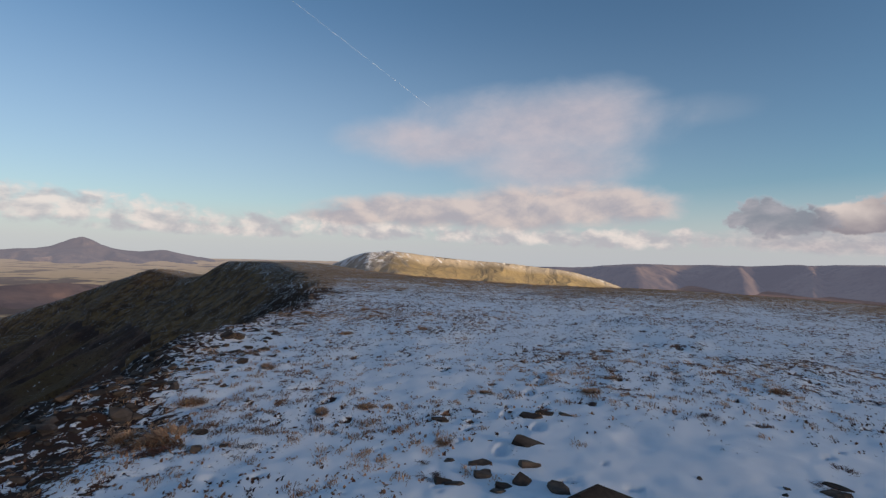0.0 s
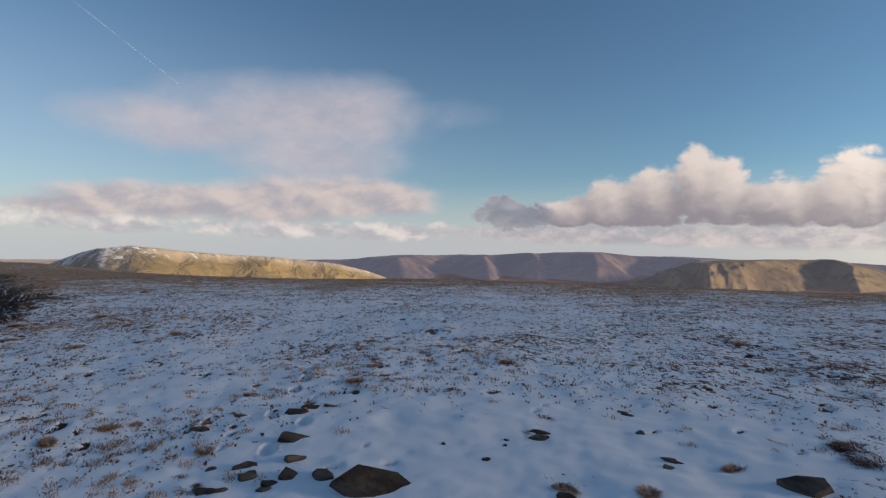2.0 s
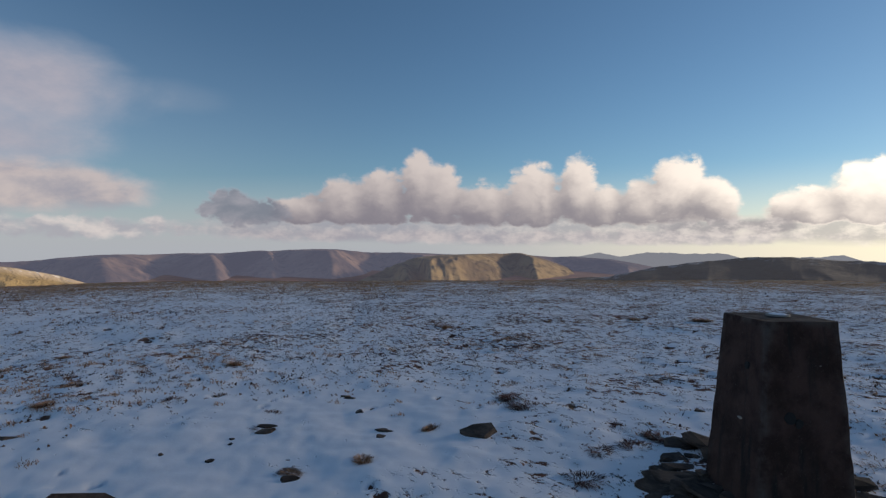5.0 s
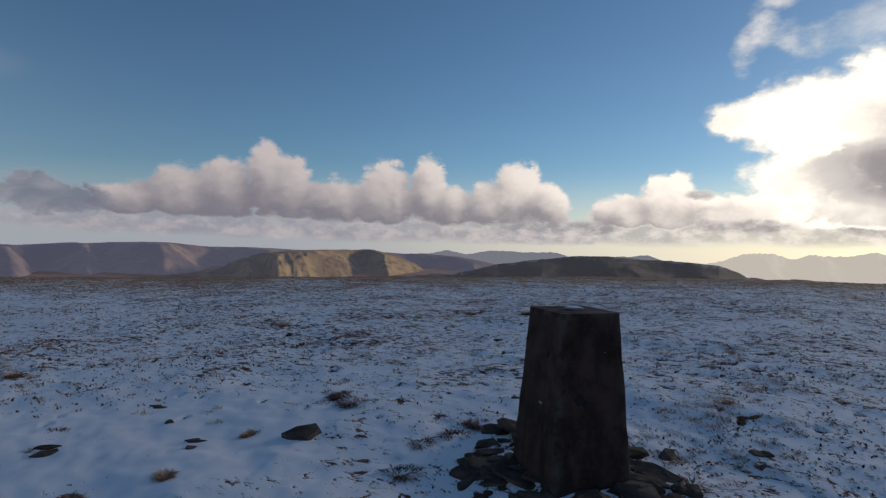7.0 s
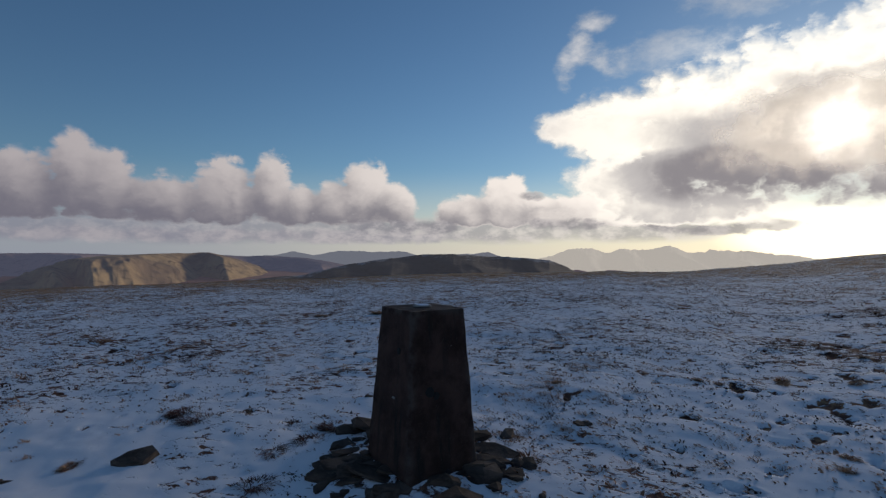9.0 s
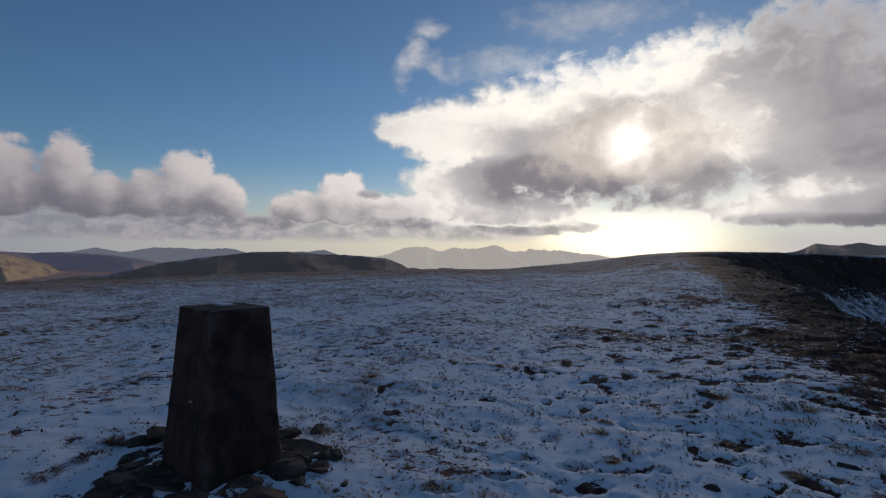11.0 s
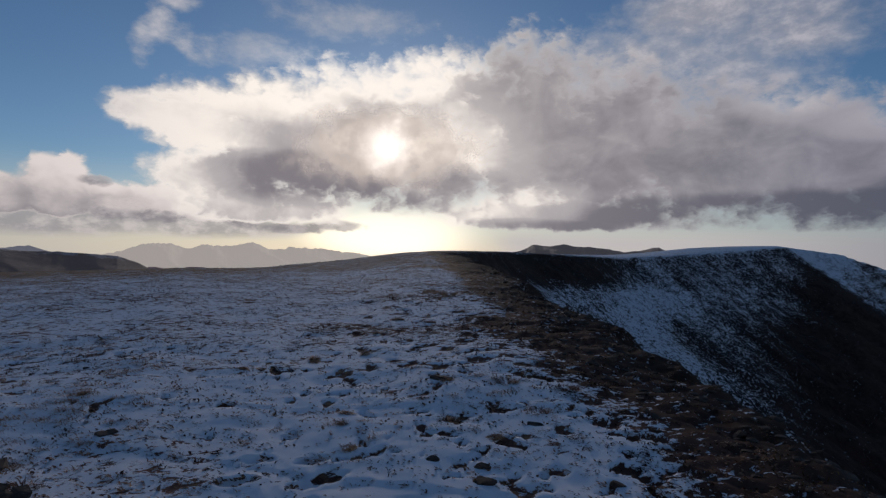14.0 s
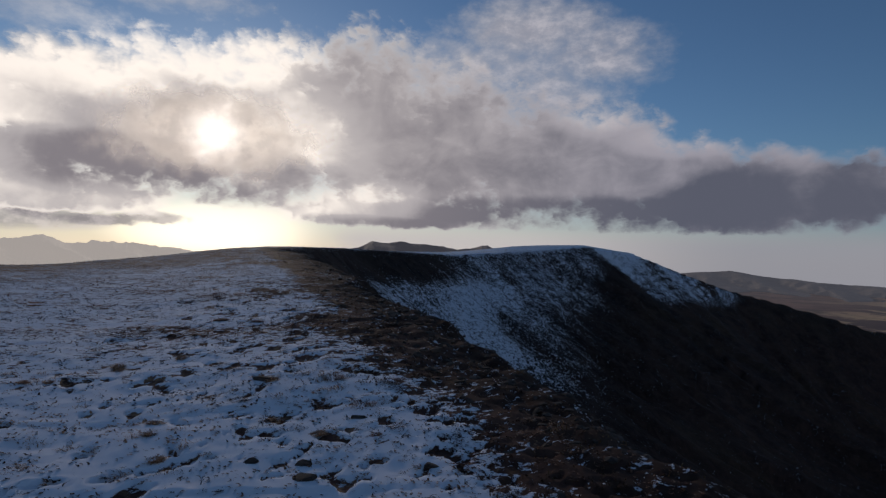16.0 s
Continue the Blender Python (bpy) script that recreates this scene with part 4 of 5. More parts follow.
def build_cloud():
    u, v = np.meshgrid(np.linspace(-1, 1, 60), np.linspace(-1, 1, 40))
    x, z = u * 1100, v * 430
    y = fbm(x / 160, z / 160, 201, 4) * 60 + 120 * (u * u + v * v)
    ob = grid_mesh("backdrop_cloud", x, y, z, [veil_material()])
    at = direction(SUN_BEARING, SUN_HEIGHT) * 4300
    ob.matrix_world = pose(*at, 0, 0, -SUN_BEARING)
    return tagged(ob, "grey cloud bank drifting in front of the low sun", "cloud", kind="structure")


build_cloud()


def build_contrail():
    """A thin straight vapour trail high in the sky."""
    a, b = direction(-29.5, 23.8) * 4400, direction(-14.5, 14.8) * 4500
    bm = bmesh.new()
    rings = []
    for i in range(25):
        t = i / 24
        c, w = a.lerp(b, t), 1.0 + 0.35 * math.sin(i * 2.7)
        side, rise = (b - a).cross(c).normalized(), c.normalized()
        rings.append([bm.verts.new(c + side * w * math.cos(k * math.pi / 3) + (b - a).normalized().cross(side) * w * math.sin(k * math.pi / 3)) for k in range(6)])
    for p, q in zip(rings, rings[1:]):
        for k in range(6):
            bm.faces.new((p[k], p[(k + 1) % 6], q[(k + 1) % 6], q[k]))
    return tagged(part("contrail", bm, VAPOUR, smooth=True), "thin white vapour trail across the blue sky", "contrail", kind="structure")


build_contrail()


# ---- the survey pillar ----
def build_pillar():
    px, py = 3.655, 1.228
    base = new("trig_point")
    base.matrix_world = pose(px, py, ground_height(px, py) - 0.125, 0, 0, 52.9)
    tagged(base, "weathered dark concrete trig point tapering upwards from a stony base", "trig point")
    bm = bmesh.new()
    levels = 26
    rings = []
    for i in range(levels + 1):
        t = i / levels
        half = 0.303 + (0.216 - 0.303) * t
        zz = -0.12 + t * 1.32
        c = 0.014
        ring = []
        for sx, sy in ((1, 1), (-1, 1), (-1, -1), (1, -1)):
            ends = [(sx * half, sy * (half - c)), (sx * (half - c), sy * half)]
            if sx * sy < 0:
                ends.reverse()
            ring += ends
        pts = []
        for k in range(8):
            (ax, ay), (bx, by) = ring[k], ring[(k + 1) % 8]
            steps = 9 if k % 2 else 1
            pts += [(ax + (bx - ax) * s / steps, ay + (by - ay) * s / steps) for s in range(steps)]
        rings.append([bm.verts.new((x, y, zz)) for x, y in pts])
    for p, q in zip(rings, rings[1:]):
        for k in range(len(p)):
            bm.faces.new((p[k], p[(k + 1) % len(p)], q[(k + 1) % len(p)], q[k]))
    bm.faces.new(rings[-1])
    for vert in bm.verts:
        n = noise.fractal(vert.co * 7, 1.0, 2.0, 4)
        out = Vector((vert.co.x, vert.co.y, 0))
        if out.length > 0:
            vert.co += out.normalized() * n * 0.006
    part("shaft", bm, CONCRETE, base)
    bm = bmesh.new()
    bmesh.ops.create_cone(bm, cap_ends=True, segments=32, radius1=0.066, radius2=0.063, depth=0.010, matrix=Matrix.Translation((0.012, -0.008, 1.210)))
    plate = part("cap_plate", bm, BRASS, base, "dull metal disc rimed with snow")
    bm = bmesh.new()
    bmesh.ops.create_cone(bm, cap_ends=True, segments=28, radius1=0.050, radius2=0.044, depth=0.005, matrix=Matrix.Translation((0.012, -0.008, 1.2172)))
    part("snow_cap", bm, SNOW, plate, "thin cap of snow")
    # near-black discs paint the shade of hollows on the flanks: turn of the face, place across it, height, size
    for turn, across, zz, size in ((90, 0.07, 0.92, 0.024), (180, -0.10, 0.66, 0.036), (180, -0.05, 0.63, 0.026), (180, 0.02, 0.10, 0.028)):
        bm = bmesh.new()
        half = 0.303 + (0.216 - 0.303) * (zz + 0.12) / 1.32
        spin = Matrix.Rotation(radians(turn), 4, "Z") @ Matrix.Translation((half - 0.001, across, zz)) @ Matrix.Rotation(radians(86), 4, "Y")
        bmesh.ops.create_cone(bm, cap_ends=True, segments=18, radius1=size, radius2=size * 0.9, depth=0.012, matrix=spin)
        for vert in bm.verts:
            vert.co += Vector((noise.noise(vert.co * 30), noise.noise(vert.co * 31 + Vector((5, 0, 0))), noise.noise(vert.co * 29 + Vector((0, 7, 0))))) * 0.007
        part("hollow", bm, HOLLOW_SHADE, base, "near-black disc in place of a shaded hollow")
    for turn, across, zz, size in ((90, 0.04, 0.60, 0.024), (180, 0.09, 0.95, 0.006)):
        bm = bmesh.new()
        half = 0.303 + (0.216 - 0.303) * (zz + 0.12) / 1.32
        spin = Matrix.Rotation(radians(turn), 4, "Z") @ Matrix.Translation((half, across, zz)) @ Matrix.Diagonal((0.3, 1.0, 0.35, 1))
        bmesh.ops.create_icosphere(bm, subdivisions=2, radius=size, matrix=spin)
        for vert in bm.verts:
            vert.co += vert.co.normalized() * noise.noise(vert.co * 60) * 0.003
        part("chip", bm, CHIP, base, "small pale chip in the concrete")
    return base


build_pillar()


# ---- stones ----
def rock_mesh(name, seed, size):
    """A broken slab of rock: a split block with sharp corners and slightly worn edges."""
    rnd = random.Random(seed)
    bm = bmesh.new()
    corners = rnd.randint(5, 7)
    tip, steep = rnd.uniform(0, 6.283), rnd.uniform(0.2, 0.6)
    for k in range(corners):                                   # steep broken sides, and a top split along the bedding that dips to one side
        a = 6.283 * (k + rnd.uniform(-0.36, 0.36)) / corners
        q = rnd.uniform(0.74, 1.12)
        inset = q * rnd.uniform(0.66, 0.94)
        bm.verts.new((math.cos(a) * q, math.sin(a) * q, -0.75))
        bm.verts.new((math.cos(a) * q * 0.98, math.sin(a) * q * 0.98, rnd.uniform(-0.3, 0.2)))
        bm.verts.new((math.cos(a) * inset, math.sin(a) * inset, 0.62 + steep * inset * math.cos(a - tip) + rnd.uniform(-0.06, 0.06)))
    out = bmesh.ops.convex_hull(bm, input=bm.verts)
    bmesh.ops.delete(bm, geom=list({v for v in out["geom_interior"] if isinstance(v, bmesh.types.BMVert)}), context="VERTS")
    bmesh.ops.dissolve_limit(bm, angle_limit=radians(5), verts=bm.verts, edges=bm.edges)
    for vert in bm.verts:
        vert.co = Vector((vert.co.x * size[0], vert.co.y * size[1], vert.co.z * size[2]))
    bmesh.ops.bevel(bm, geom=list(bm.edges), offset=min(size) * 0.02, segments=1, affect="EDGES")
    bmesh.ops.triangulate(bm, faces=bm.faces)
    bmesh.ops.subdivide_edges(bm, edges=bm.edges, cuts=1)
    for vert in bm.verts:
        vert.co += vert.normal * noise.fractal(vert.co * 14 + Vector((0, seed, 0)), 1.0, 2.0, 3) * min(size) * 0.13
    me = bpy.data.meshes.new(name)
    bm.to_mesh(me)
    bm.free()
    me.materials.append(ROCK)
    return me


# x, y, half-length, half-width, half-height, turn
STONES = [
    (-0.20, 5.04, 0.185, 0.075, 0.034, -8),
    (-0.18, 4.64, 0.087, 0.068, 0.052, 4),
    (-0.47, 4.41, 0.070, 0.055, 0.042, 28),
    (-0.21, 4.33, 0.080, 0.084, 0.048, 44),
    (-0.52, 4.58, 0.108, 0.042, 0.026, 13),
    (-0.32, 4.25, 0.071, 0.055, 0.034, -4),
    (-0.35, 4.17, 0.058, 0.053, 0.028, 7),
    (0.04, 4.27, 0.103, 0.067, 0.055, -34),
    (0.43, 4.00, 0.345, 0.165, 0.070, -5),
    (-0.73, 4.23, 0.091, 0.042, 0.022, 17),
    (-1.08, 5.58, 0.071, 0.037, 0.017, 13),
    (-0.75, 5.84, 0.062, 0.032, 0.015, 9),
    (-0.78, 4.61, 0.053, 0.027, 0.019, 12),
    (-0.22, 5.79, 0.111, 0.058, 0.033, -17),
    (-0.07, 5.96, 0.114, 0.059, 0.034, 12),
    (0.11, 5.96, 0.086, 0.045, 0.026, 0),
    (2.98, 5.15, 0.071, 0.046, 0.030, -30),
    (2.75, 4.58, 0.048, 0.037, 0.029, -31),
    (1.27, 4.31, 0.040, 0.031, 0.014, -16),
    (1.90, 4.78, 0.086, 0.045, 0.031, -36),
    (1.56, 4.69, 0.029, 0.023, 0.014, -18),
    (3.20, 3.33, 0.160, 0.110, 0.085, -43),
    (2.65, 3.96, 0.075, 0.034, 0.018, -34),
    (-1.03, 5.53, 0.073, 0.038, 0.022, 11),
    (-0.47, 4.44, 0.053, 0.041, 0.032, 7),
    (-0.66, 4.21, 0.075, 0.034, 0.023, 9),
    (2.64, 4.02, 0.063, 0.033, 0.015, -33),
    (5.05, 2.31, 0.057, 0.044, 0.027, -64),
    (2.99, 5.25, 0.068, 0.044, 0.024, -29),
    (1.60, 3.61, 0.079, 0.052, 0.024, -23),
    (4.84, 0.14, 0.065, 0.050, 0.031, -87),
    (4.15, 2.06, 0.105, 0.082, 0.038, -63),
    (3.54, 1.86, 0.123, 0.096, 0.067, -31),
    (3.27, 1.79, 0.134, 0.105, 0.080, -80),
    (3.27, 1.57, 0.112, 0.073, 0.040, -63),
    (4.30, 0.94, 0.104, 0.068, 0.037, -77),
    (3.86, 0.74, 0.141, 0.110, 0.059, -78),
    (3.58, 0.88, 0.113, 0.074, 0.041, -75),
    (3.40, 1.35, 0.112, 0.073, 0.040, -57),
    (3.69, 0.55, 0.088, 0.069, 0.032, -80),
    (3.48, 1.10, 0.093, 0.061, 0.028, -71),
    (3.59, 0.77, 0.113, 0.073, 0.047, -37),
    (3.83, 1.95, 0.111, 0.072, 0.040, -77),
    (2.53, 3.85, 0.057, 0.037, 0.014, -35),
    (7.38, 0.69, 0.038, 0.030, 0.018, -84),
    (3.56, -2.13, 0.056, 0.043, 0.020, -116),
    (3.88, -3.31, 0.078, 0.041, 0.023, -126),
    (3.33, -2.46, 0.072, 0.047, 0.022, -111),
    (3.13, -2.31, 0.099, 0.065, 0.030, -121),
    (4.83, 0.18, 0.068, 0.053, 0.032, -86),
    (5.41, -3.08, 0.142, 0.074, 0.043, -116),
    (2.71, -3.18, 0.063, 0.041, 0.026, -134),
    (-4.96, 8.05, 0.142, 0.092, 0.060, 33),
    (-5.78, 9.02, 0.183, 0.119, 0.088, 34),
    (-4.70, 8.45, 0.106, 0.055, 0.038, 31),
    (-2.54, 4.38, 0.044, 0.028, 0.021, 33),
    (1.83, 4.65, 0.095, 0.055, 0.034, -20),
    (1.02, 4.72, 0.023, 0.018, 0.016, -11),
    (1.51, 4.58, 0.027, 0.021, 0.013, -17),
    (3.44, 1.72, 0.230, 0.140, 0.085, -62),
    (4.03, 0.77, 0.220, 0.150, 0.070, -80),
    (3.36, 1.44, 0.190, 0.110, 0.060, -70),
    (3.72, 0.86, 0.180, 0.110, 0.055, -95),
    (4.16, 1.62, 0.160, 0.120, 0.060, -20),
]
for i, (sx, sy, a, b, c, turn) in enumerate(STONES):
    c *= 0.5 if math.hypot(sx - 3.655, sy - 1.228) < 0.85 else 1.0
    stone_ob = new("rock", rock_mesh("rock", 300 + i, (a * 1.14, b * 1.18, c * 0.88)))
    stone_ob.matrix_world = pose(sx, sy, ground_height(sx, sy) - c * 0.05, random.uniform(-14, 14), random.uniform(-14, 14), turn)
    tagged(stone_ob, ("dark slab of rock wedged against the pillar's foot" if math.hypot(sx - 3.65, sy - 1.23) < 0.85 else "dark flat slab of rock half sunk in snow") if a > 0.12 else "small dark stone poking out of the snow", "rock", "rocks on the summit")


# ---- grass, heather and rubble ----
def blades_mesh(name, roots, lengths, widths, leans, headings, mat):
    """Many bent grass blades as one mesh: each a folded strip of two quads and a tip."""
    n = len(roots)
    side = np.stack([np.cos(headings + np.pi / 2), np.sin(headings + np.pi / 2), np.zeros(n)], 1) * widths[:, None] * 0.5
    ahead = np.stack([np.cos(headings), np.sin(headings), np.zeros(n)], 1)
    rise = np.array([0, 0, 1.0])[None]
    mid = roots + ahead * (lengths * np.sin(leans) * 0.42)[:, None] + rise * (lengths * np.cos(leans) * 0.62)[:, None]
    tip = roots + ahead * (lengths * np.sin(leans))[:, None] + rise * (lengths * np.cos(leans) * 0.80)[:, None]
    co = np.stack([roots - side, roots + side, mid + side * 0.8, mid - side * 0.8, tip], 1).reshape(-1, 3)
    start = np.arange(n)[:, None] * 5
    quads, tris = start + np.array([0, 1, 2, 3]), start + np.array([3, 2, 4])
    loops = np.concatenate([quads, tris], 1).ravel()
    me = bpy.data.meshes.new(name)
    me.vertices.add(n * 5)
    me.vertices.foreach_set("co", co.astype(np.float32).ravel())
    me.loops.add(len(loops))
    me.loops.foreach_set("vertex_index", loops.astype(np.int32))
    me.polygons.add(2 * n)
    me.polygons.foreach_set("loop_start", (np.arange(n)[:, None] * 7 + np.array([0, 4])).ravel().astype(np.int32))
    me.update(calc_edges=True)
    me.materials.append(mat)
    return me


def scatter_blades(name, label, mat, seed, count, r0, r1, per, length, width, spread, lean, wanted):
    """Tufts strewn over the plateau between two radii, thicker where wanted() says so."""
    rng = np.random.default_rng(seed)
    b = np.radians(rng.uniform(-60, 182, count * 6))
    r = np.sqrt(rng.uniform(r0 ** 1.35, r1 ** 1.35, count * 6) ** (2 / 1.35))
    x, y = np.sin(b) * r, np.cos(b) * r
    keep = rng.uniform(0, 1, len(x)) < wanted(x, y, r)
    x, y, r = x[keep][:count], y[keep][:count], r[keep][:count]
    n = len(x)
    size = rng.uniform(0.55, 1.25, n)
    tuft = np.repeat(np.arange(n), per)
    m = len(tuft)
    ox = rng.normal(0, 1, m) * spread * size[tuft]
    oy = rng.normal(0, 1, m) * spread * 1.4 * size[tuft]
    bx, by = x[tuft] + ox, y[tuft] + oy
    z = land(bx, by)[0]
    wide = np.maximum(width, r[tuft] * 0.00045)
    heading = np.where(rng.uniform(0, 1, m) < 0.7, rng.normal(1.75, 0.6, m), rng.uniform(0, 6.283, m))
    leans = np.clip(rng.normal(lean, 0.28, m), -1.45, 1.45)
    long = length * size[tuft] * rng.uniform(0.5, 1.2, m)
    me = blades_mesh(name, np.stack([bx, by, z - 0.01], 1), long, wide * rng.uniform(0.7, 1.4, m), leans, heading, mat)
    return tagged(new(name, me), label, "grass", kind="stuff")


def grassy(x, y, r):
    d = rim_frame(x, y)[0]
    patch = 0.35 + 0.9 * fbm(x * 0.45, y * 0.45, 401, 3) + 0.6 * fbm(x * 0.09, y * 0.09, 405, 2)
    b = np.degrees(np.arctan2(x, y))
    west = 0.35 * step(b, 30, -5)
    clear = step(np.hypot(x - 1.3, y - 3.8), 1.2, 3.2)
    west = west + 0.8 * np.exp(-((x + 5.6) / 2.2) ** 2 - ((y - 14.0) / 2.6) ** 2)
    return np.clip(patch + west, 0.02, 1) ** 2 * clear * step(d, -1.0, 0.6) * (1 - 0.8 * step(b, 80, 100) * step(r, 25, 14)) * step(r, 2.5, 6.5)


def heathery(x, y, r):
    d = rim_frame(x, y)[0]
    b = np.degrees(np.arctan2(x, y))
    patch = 0.35 + 0.9 * fbm(x * 0.8, y * 0.5, 411, 3) - 0.35 * step(b, 25, -5)
    clear = step(np.hypot(x - 1.3, y - 3.8), 1.4, 3.4)
    return np.clip(patch + 0.4 * step(d, 4, 0.5), 0.03, 1) ** 2 * clear * step(d, -3.0, -1.0)


def tufted(x, y, r):
    d = rim_frame(x, y)[0]
    patch = 0.30 + 0.75 * fbm(x * 0.55, y * 0.55, 419, 3) + 0.5 * fbm(x * 2.1, y * 2.1, 423, 2) + 0.35 * step(r, 10, 24) + 0.22 * step(x - y, 2, 6)
    clear = step(np.hypot(x - 1.3, y - 3.8), 1.6, 3.6) * step(np.hypot(x - 3.65, y - 1.23), 0.3, 0.5)
    return np.clip(patch, 0.01, 1) * clear * step(d, -0.5, 0.5)


def lip_grassy(x, y, r):
    d = rim_frame(x, y)[0]
    return step(y, 2.5, -2) * step(d, -3.5, -1.0) * step(d, 4.5, 1.0) * np.clip(0.3 + 1.3 * fbm(x * 0.6, y * 0.6, 417, 3), 0.02, 1)


GRASS_LABEL = "dry straw-coloured grass poking through thin snow"
HEATH_LABEL = "dark dead heather sprigs lying on thin snow"
scatter_blades("grass_tufts", GRASS_LABEL, STRAW, 421, 2300, 2.0, 17.0, 56, 0.062, 0.0055, 0.030, 1.15, grassy)
scatter_blades("grass_tufts", GRASS_LABEL, STRAW, 422, 13000, 14.0, 80.0, 11, 0.080, 0.010, 0.050, 1.1, grassy)
scatter_blades("heather_sprigs", HEATH_LABEL, HEATHER, 431, 4200, 2.0, 15.0, 16, 0.045, 0.009, 0.020, 1.2, heathery)
scatter_blades("heather_sprigs", HEATH_LABEL, HEATHER, 432, 5500, 13.0, 75.0, 8, 0.075, 0.014, 0.040, 1.15, heathery)

scatter_blades("moor_tufts", "small red-brown tufts of moor grass in thin snow", TUFT, 435, 19000, 3.2, 16.0, 5, 0.046, 0.020, 0.020, 1.15, tufted)
scatter_blades("moor_tufts", "small red-brown tufts of moor grass in thin snow", TUFT, 436, 34000, 14.0, 60.0, 4, 0.060, 0.026, 0.032, 1.0, tufted)
scatter_blades("lip_grass", "olive-brown grass matted along the stony lip", OLIVE, 434, 4200, 3.0, 40.0, 16, 0.075, 0.008, 0.045, 1.05, lip_grassy)
scatter_blades("heather_sprigs", HEATH_LABEL, HEATHER, 433, 5000, 3.5, 28.0, 7, 0.045, 0.017, 0.026, 1.42, heathery)


def tussock(name, seed, count, length, spread, mat, lean):
    rng = np.random.default_rng(seed)
    a = rng.uniform(0, 6.283, count)
    q = np.sqrt(rng.uniform(0, 1, count)) * spread
    roots = np.stack([np.cos(a) * q, np.sin(a) * q * 0.75, -0.01 - 0.25 * q], 1)
    return blades_mesh(name, roots, length * rng.uniform(0.55, 1.1, count), rng.uniform(0.004, 0.008, count),
                       np.clip(rng.normal(lean, 0.3, count), -0.2, 1.4), a * 0.6 + rng.normal(1.2, 0.7, count), mat)


TUSSOCK_MESHES = [tussock("grass_tussock", 441 + k, 620, 0.10 + 0.015 * k, 0.095, STRAW, 0.95) for k in range(3)]
HEATHER_MESHES = [tussock("heather_clump", 451 + k, 420, 0.08 + 0.015 * k, 0.11, HEATHER, 1.2) for k in range(3)]
# x, y, scale
TUSSOCKS = [
    (-3.10, 4.47, 2.20),
    (-3.19, 4.37, 1.40),
    (-3.50, 4.42, 1.20),
    (-4.52, 7.83, 1.60),
    (-5.75, 9.13, 1.60),
    (-1.88, 5.74, 0.90),
    (-1.67, 5.82, 0.80),
    (-0.76, 6.59, 0.80),
    (0.41, 6.95, 0.90),
    (0.72, 7.76, 0.90),
    (-0.89, 4.97, 0.90),
    (-2.84, 11.61, 1.20),
    (-5.79, 11.85, 1.50),
    (-4.12, 10.46, 1.30),
    (-2.23, 5.46, 0.80),
    (-3.21, 10.72, 1.00),
    (0.83, 9.94, 1.00),
    (2.58, 7.65, 1.20),
    (1.92, 6.23, 0.90),
    (-3.63, 4.42, 1.20),
    (-3.63, 5.36, 1.40),
    (-3.70, 5.95, 1.30),
    (-3.78, 7.06, 1.10),
    (-6.80, 14.11, 1.50),
    (-14.77, 25.00, 1.60),
    (-5.32, 14.80, 1.60),
    (-6.86, 22.71, 1.80),
    (7.20, 8.49, 1.30),
    (11.17, 6.47, 1.50),
    (11.37, 5.04, 1.50),
    (7.48, 5.74, 1.20),
    (2.97, 3.75, 0.80),
    (2.13, 3.51, 0.70),
    (1.65, 3.70, 0.70),
    (6.98, -1.93, 0.84),
    (6.76, -1.02, 0.70),
    (6.01, 0.48, 0.77),
    (4.53, -1.69, 0.56),
    (7.17, -1.97, 0.98),
    (4.78, -1.78, 0.70),
    (4.01, -1.59, 0.63),
    (5.32, -3.09, 0.84),
    (8.84, -3.41, 0.91),
    (9.58, -4.77, 1.05),
    (10.18, -4.31, 1.05),
    (10.71, -6.07, 1.12),
    (6.68, -1.22, 0.70),
    (5.85, 0.56, 0.70),
    (3.78, -2.81, 0.63),
    (7.08, -2.67, 0.77),
]
for i, (tx, ty, size) in enumerate(TUSSOCKS):
    ob = new("grass_tussock", TUSSOCK_MESHES[i % 3])
    ob.matrix_world = pose(tx, ty, ground_height(tx, ty), 0, 0, i * 47) @ Matrix.Diagonal((size * (0.8 + 0.1 * (i % 5)), size * (0.95 - 0.1 * (i % 4)), size * 0.6, 1))
    tagged(ob, "tussock of bleached dry grass standing in snow", "grass tussock", "grass tussocks")
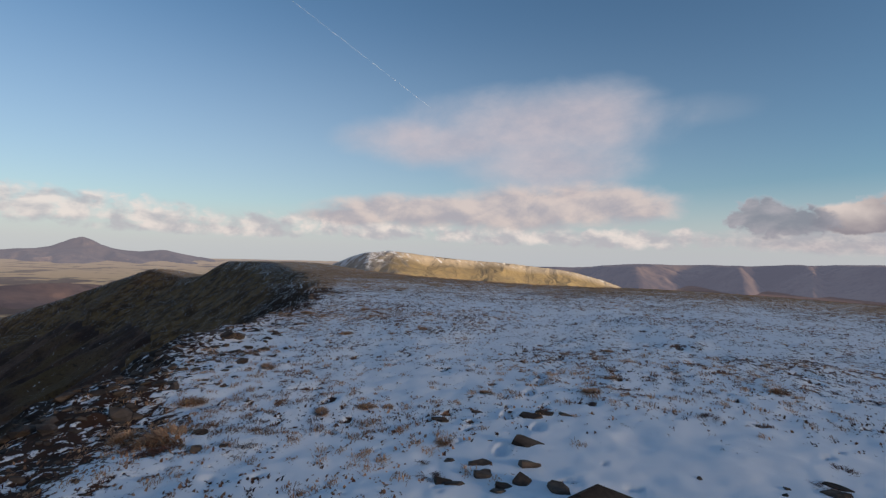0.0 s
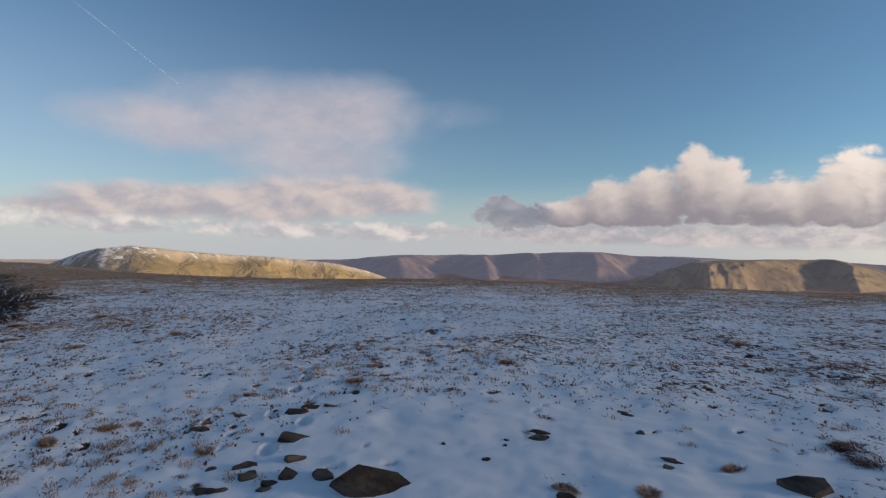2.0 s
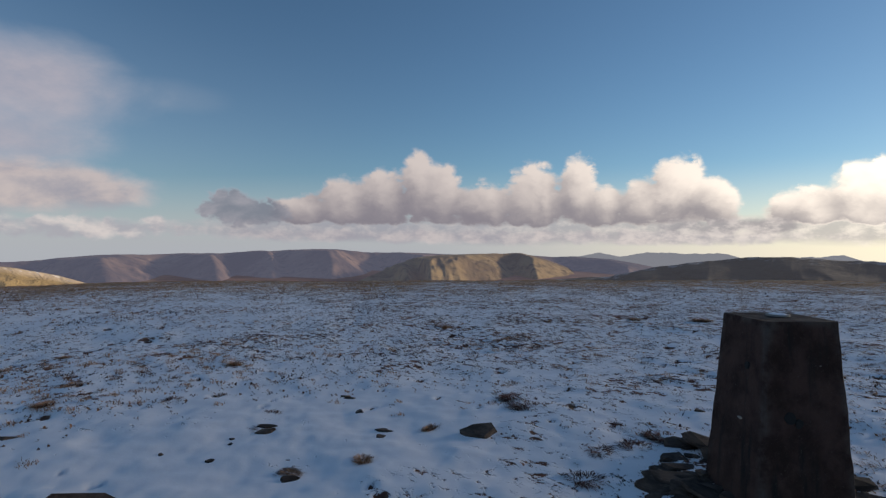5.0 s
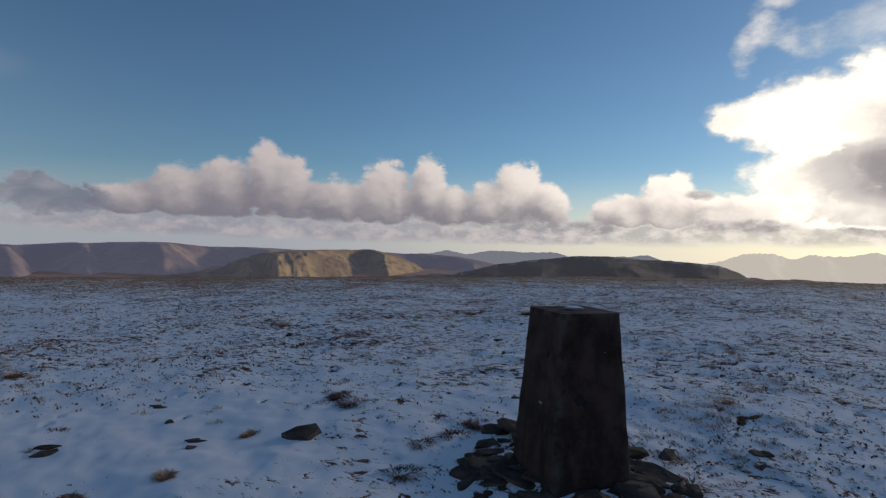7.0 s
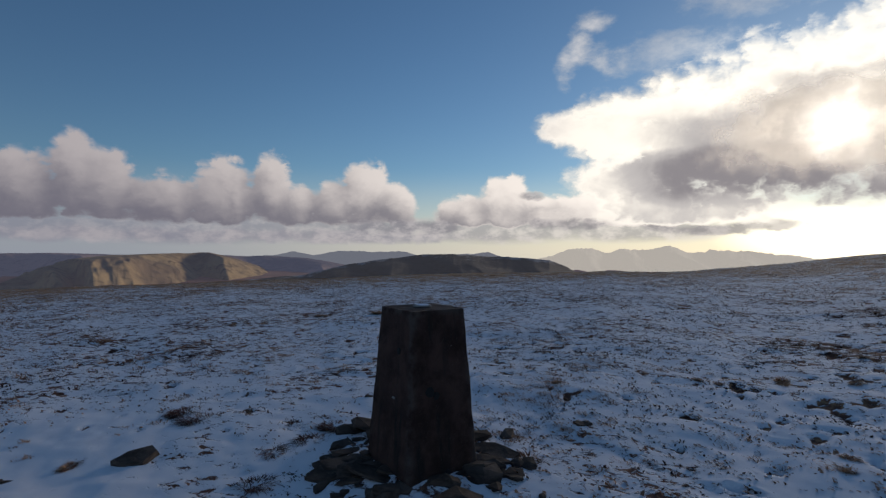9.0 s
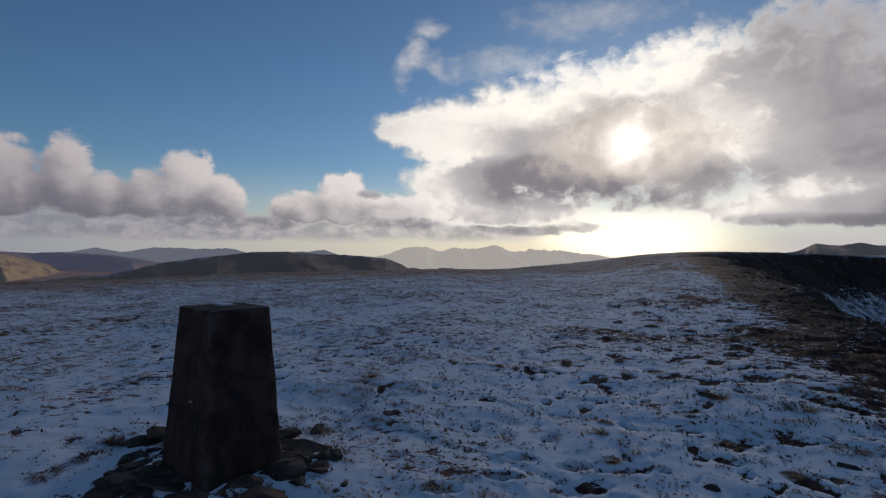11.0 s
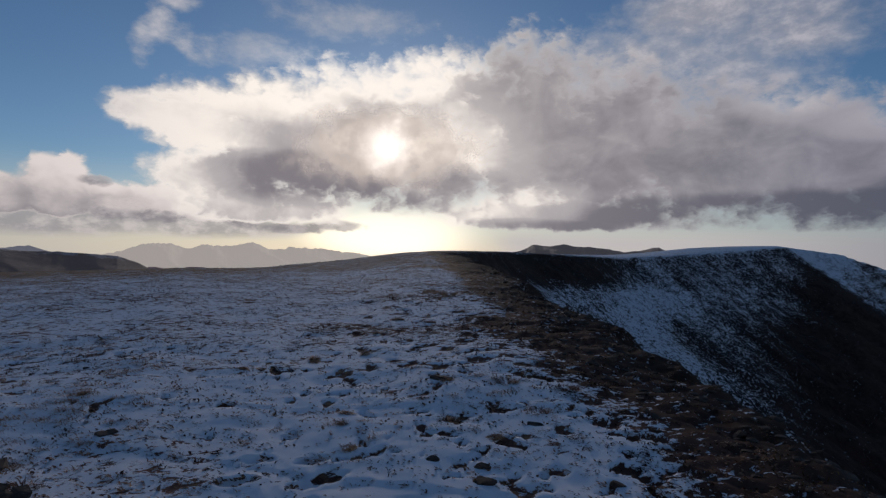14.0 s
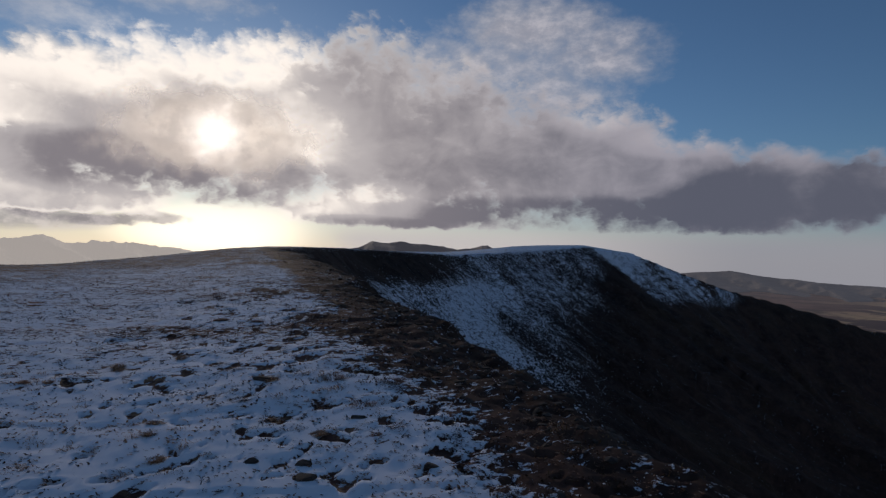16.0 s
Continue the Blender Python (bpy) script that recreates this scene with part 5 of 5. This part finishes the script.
CLUMPS = [
    (-3.15, 4.18, 1.80),
    (-2.95, 4.18, 1.50),
    (-2.44, 4.45, 0.80),
    (1.57, 8.60, 1.10),
    (1.48, 6.28, 0.90),
    (1.97, 9.02, 1.10),
    (1.82, 4.76, 0.90),
    (-0.06, 6.04, 0.90),
    (-0.84, 4.28, 0.80),
    (-0.98, 4.52, 0.70),
    (4.12, 3.78, 1.50),
    (4.04, 3.54, 1.40),
    (3.06, 3.79, 0.90),
    (3.66, 2.43, 1.20),
    (6.35, 5.87, 1.00),
    (1.65, 3.74, 0.80),
    (2.09, 5.14, 0.90),
    (4.18, 3.83, 1.20),
    (4.08, 3.56, 1.40),
    (3.58, 2.37, 1.20),
    (3.11, 2.19, 1.00),
    (4.21, 2.63, 0.90),
    (6.22, 5.75, 1.00),
    (5.01, -1.37, 0.80),
    (4.39, -2.61, 1.20),
    (4.94, -2.59, 1.00),
    (4.20, -3.56, 1.10),
    (4.64, -4.23, 1.40),
    (4.81, -4.78, 1.50),
    (4.48, -3.16, 1.00),
    (3.50, -3.47, 1.00),
    (6.43, -2.91, 1.00),
    (5.07, -3.72, 1.20),
    (3.87, 2.27, 1.30),
    (4.22, 2.24, 1.20),
    (3.94, 0.54, 1.20),
    (4.46, 0.77, 1.00),
]
for i, (tx, ty, size) in enumerate(CLUMPS):
    ob = new("heather_clump", HEATHER_MESHES[i % 3])
    ob.matrix_world = pose(tx, ty, ground_height(tx, ty), 0, 0, i * 61) @ Matrix.Diagonal((size, size, size * 0.45, 1))
    tagged(ob, "dark clump of dead heather on bare peat", "heather", "heather clumps")


def rubble(name, label, seed, count, place_at, size):
    """Broken stones too many to count, as one mesh."""
    rng = np.random.default_rng(seed)
    bm = bmesh.new()
    bmesh.ops.create_icosphere(bm, subdivisions=1, radius=1.0)
    ball = np.array([v.co[:] for v in bm.verts])
    faces = np.array([[v.index for v in f.verts] for f in bm.faces])
    bm.free()
    x, y = place_at(rng, count)
    z = land(x, y)[0]
    n = len(x)
    co = np.repeat(ball[None], n, 0) * (1 + rng.uniform(-0.28, 0.28, (n, len(ball), 1)))
    s = size * np.exp(rng.normal(0, 0.45, n))
    co = co * np.stack([s * rng.uniform(0.8, 1.5, n), s * rng.uniform(0.6, 1.1, n), s * rng.uniform(0.25, 0.6, n)], 1)[:, None]
    t = rng.uniform(0, 6.283, n)
    rx = co[..., 0] * np.cos(t)[:, None] - co[..., 1] * np.sin(t)[:, None]
    ry = co[..., 0] * np.sin(t)[:, None] + co[..., 1] * np.cos(t)[:, None]
    tilt = rng.normal(0, 0.25, n)[:, None]
    co = np.stack([rx + x[:, None], ry + y[:, None], co[..., 2] + tilt * rx + z[:, None]], -1).reshape(-1, 3)
    tris = (faces[None] + np.arange(n)[:, None, None] * len(ball)).reshape(-1, 3)
    me = bpy.data.meshes.new(name)
    me.from_pydata(co.tolist(), [], tris.tolist())
    me.materials.append(ROCK)
    return tagged(new(name, me), label, "rubble", kind="stuff")


def along_lip(rng, count):
    x, y = rng.uniform(-22, 26, count * 30), rng.uniform(-20, 40, count * 30)
    d = rim_frame(x, y)[0]
    r = np.hypot(x, y)
    keep = (rng.uniform(0, 1, len(x)) < step(d, 1.6, -0.6) * step(d, -9, -3) * np.clip(6 / r, 0, 1) * np.clip(0.5 + fbm(x * 0.4, y * 0.4, 461, 2) * 1.4, 0.05, 1)) & (r > 2.2)
    return x[keep][:count], y[keep][:count]


def round_pillar(rng, count):
    a, q = rng.uniform(0, 6.283, count), 0.34 + np.abs(rng.normal(0, 0.28, count))
    return 3.65 + np.cos(a) * q, 1.24 + np.sin(a) * q


rubble("lip_rubble", "broken dark stones along the lip of the corrie", 471, 6500, along_lip, 0.042)
rubble("pillar_rubble", "dark stony rubble trodden round the pillar", 472, 80, round_pillar, 0.06)
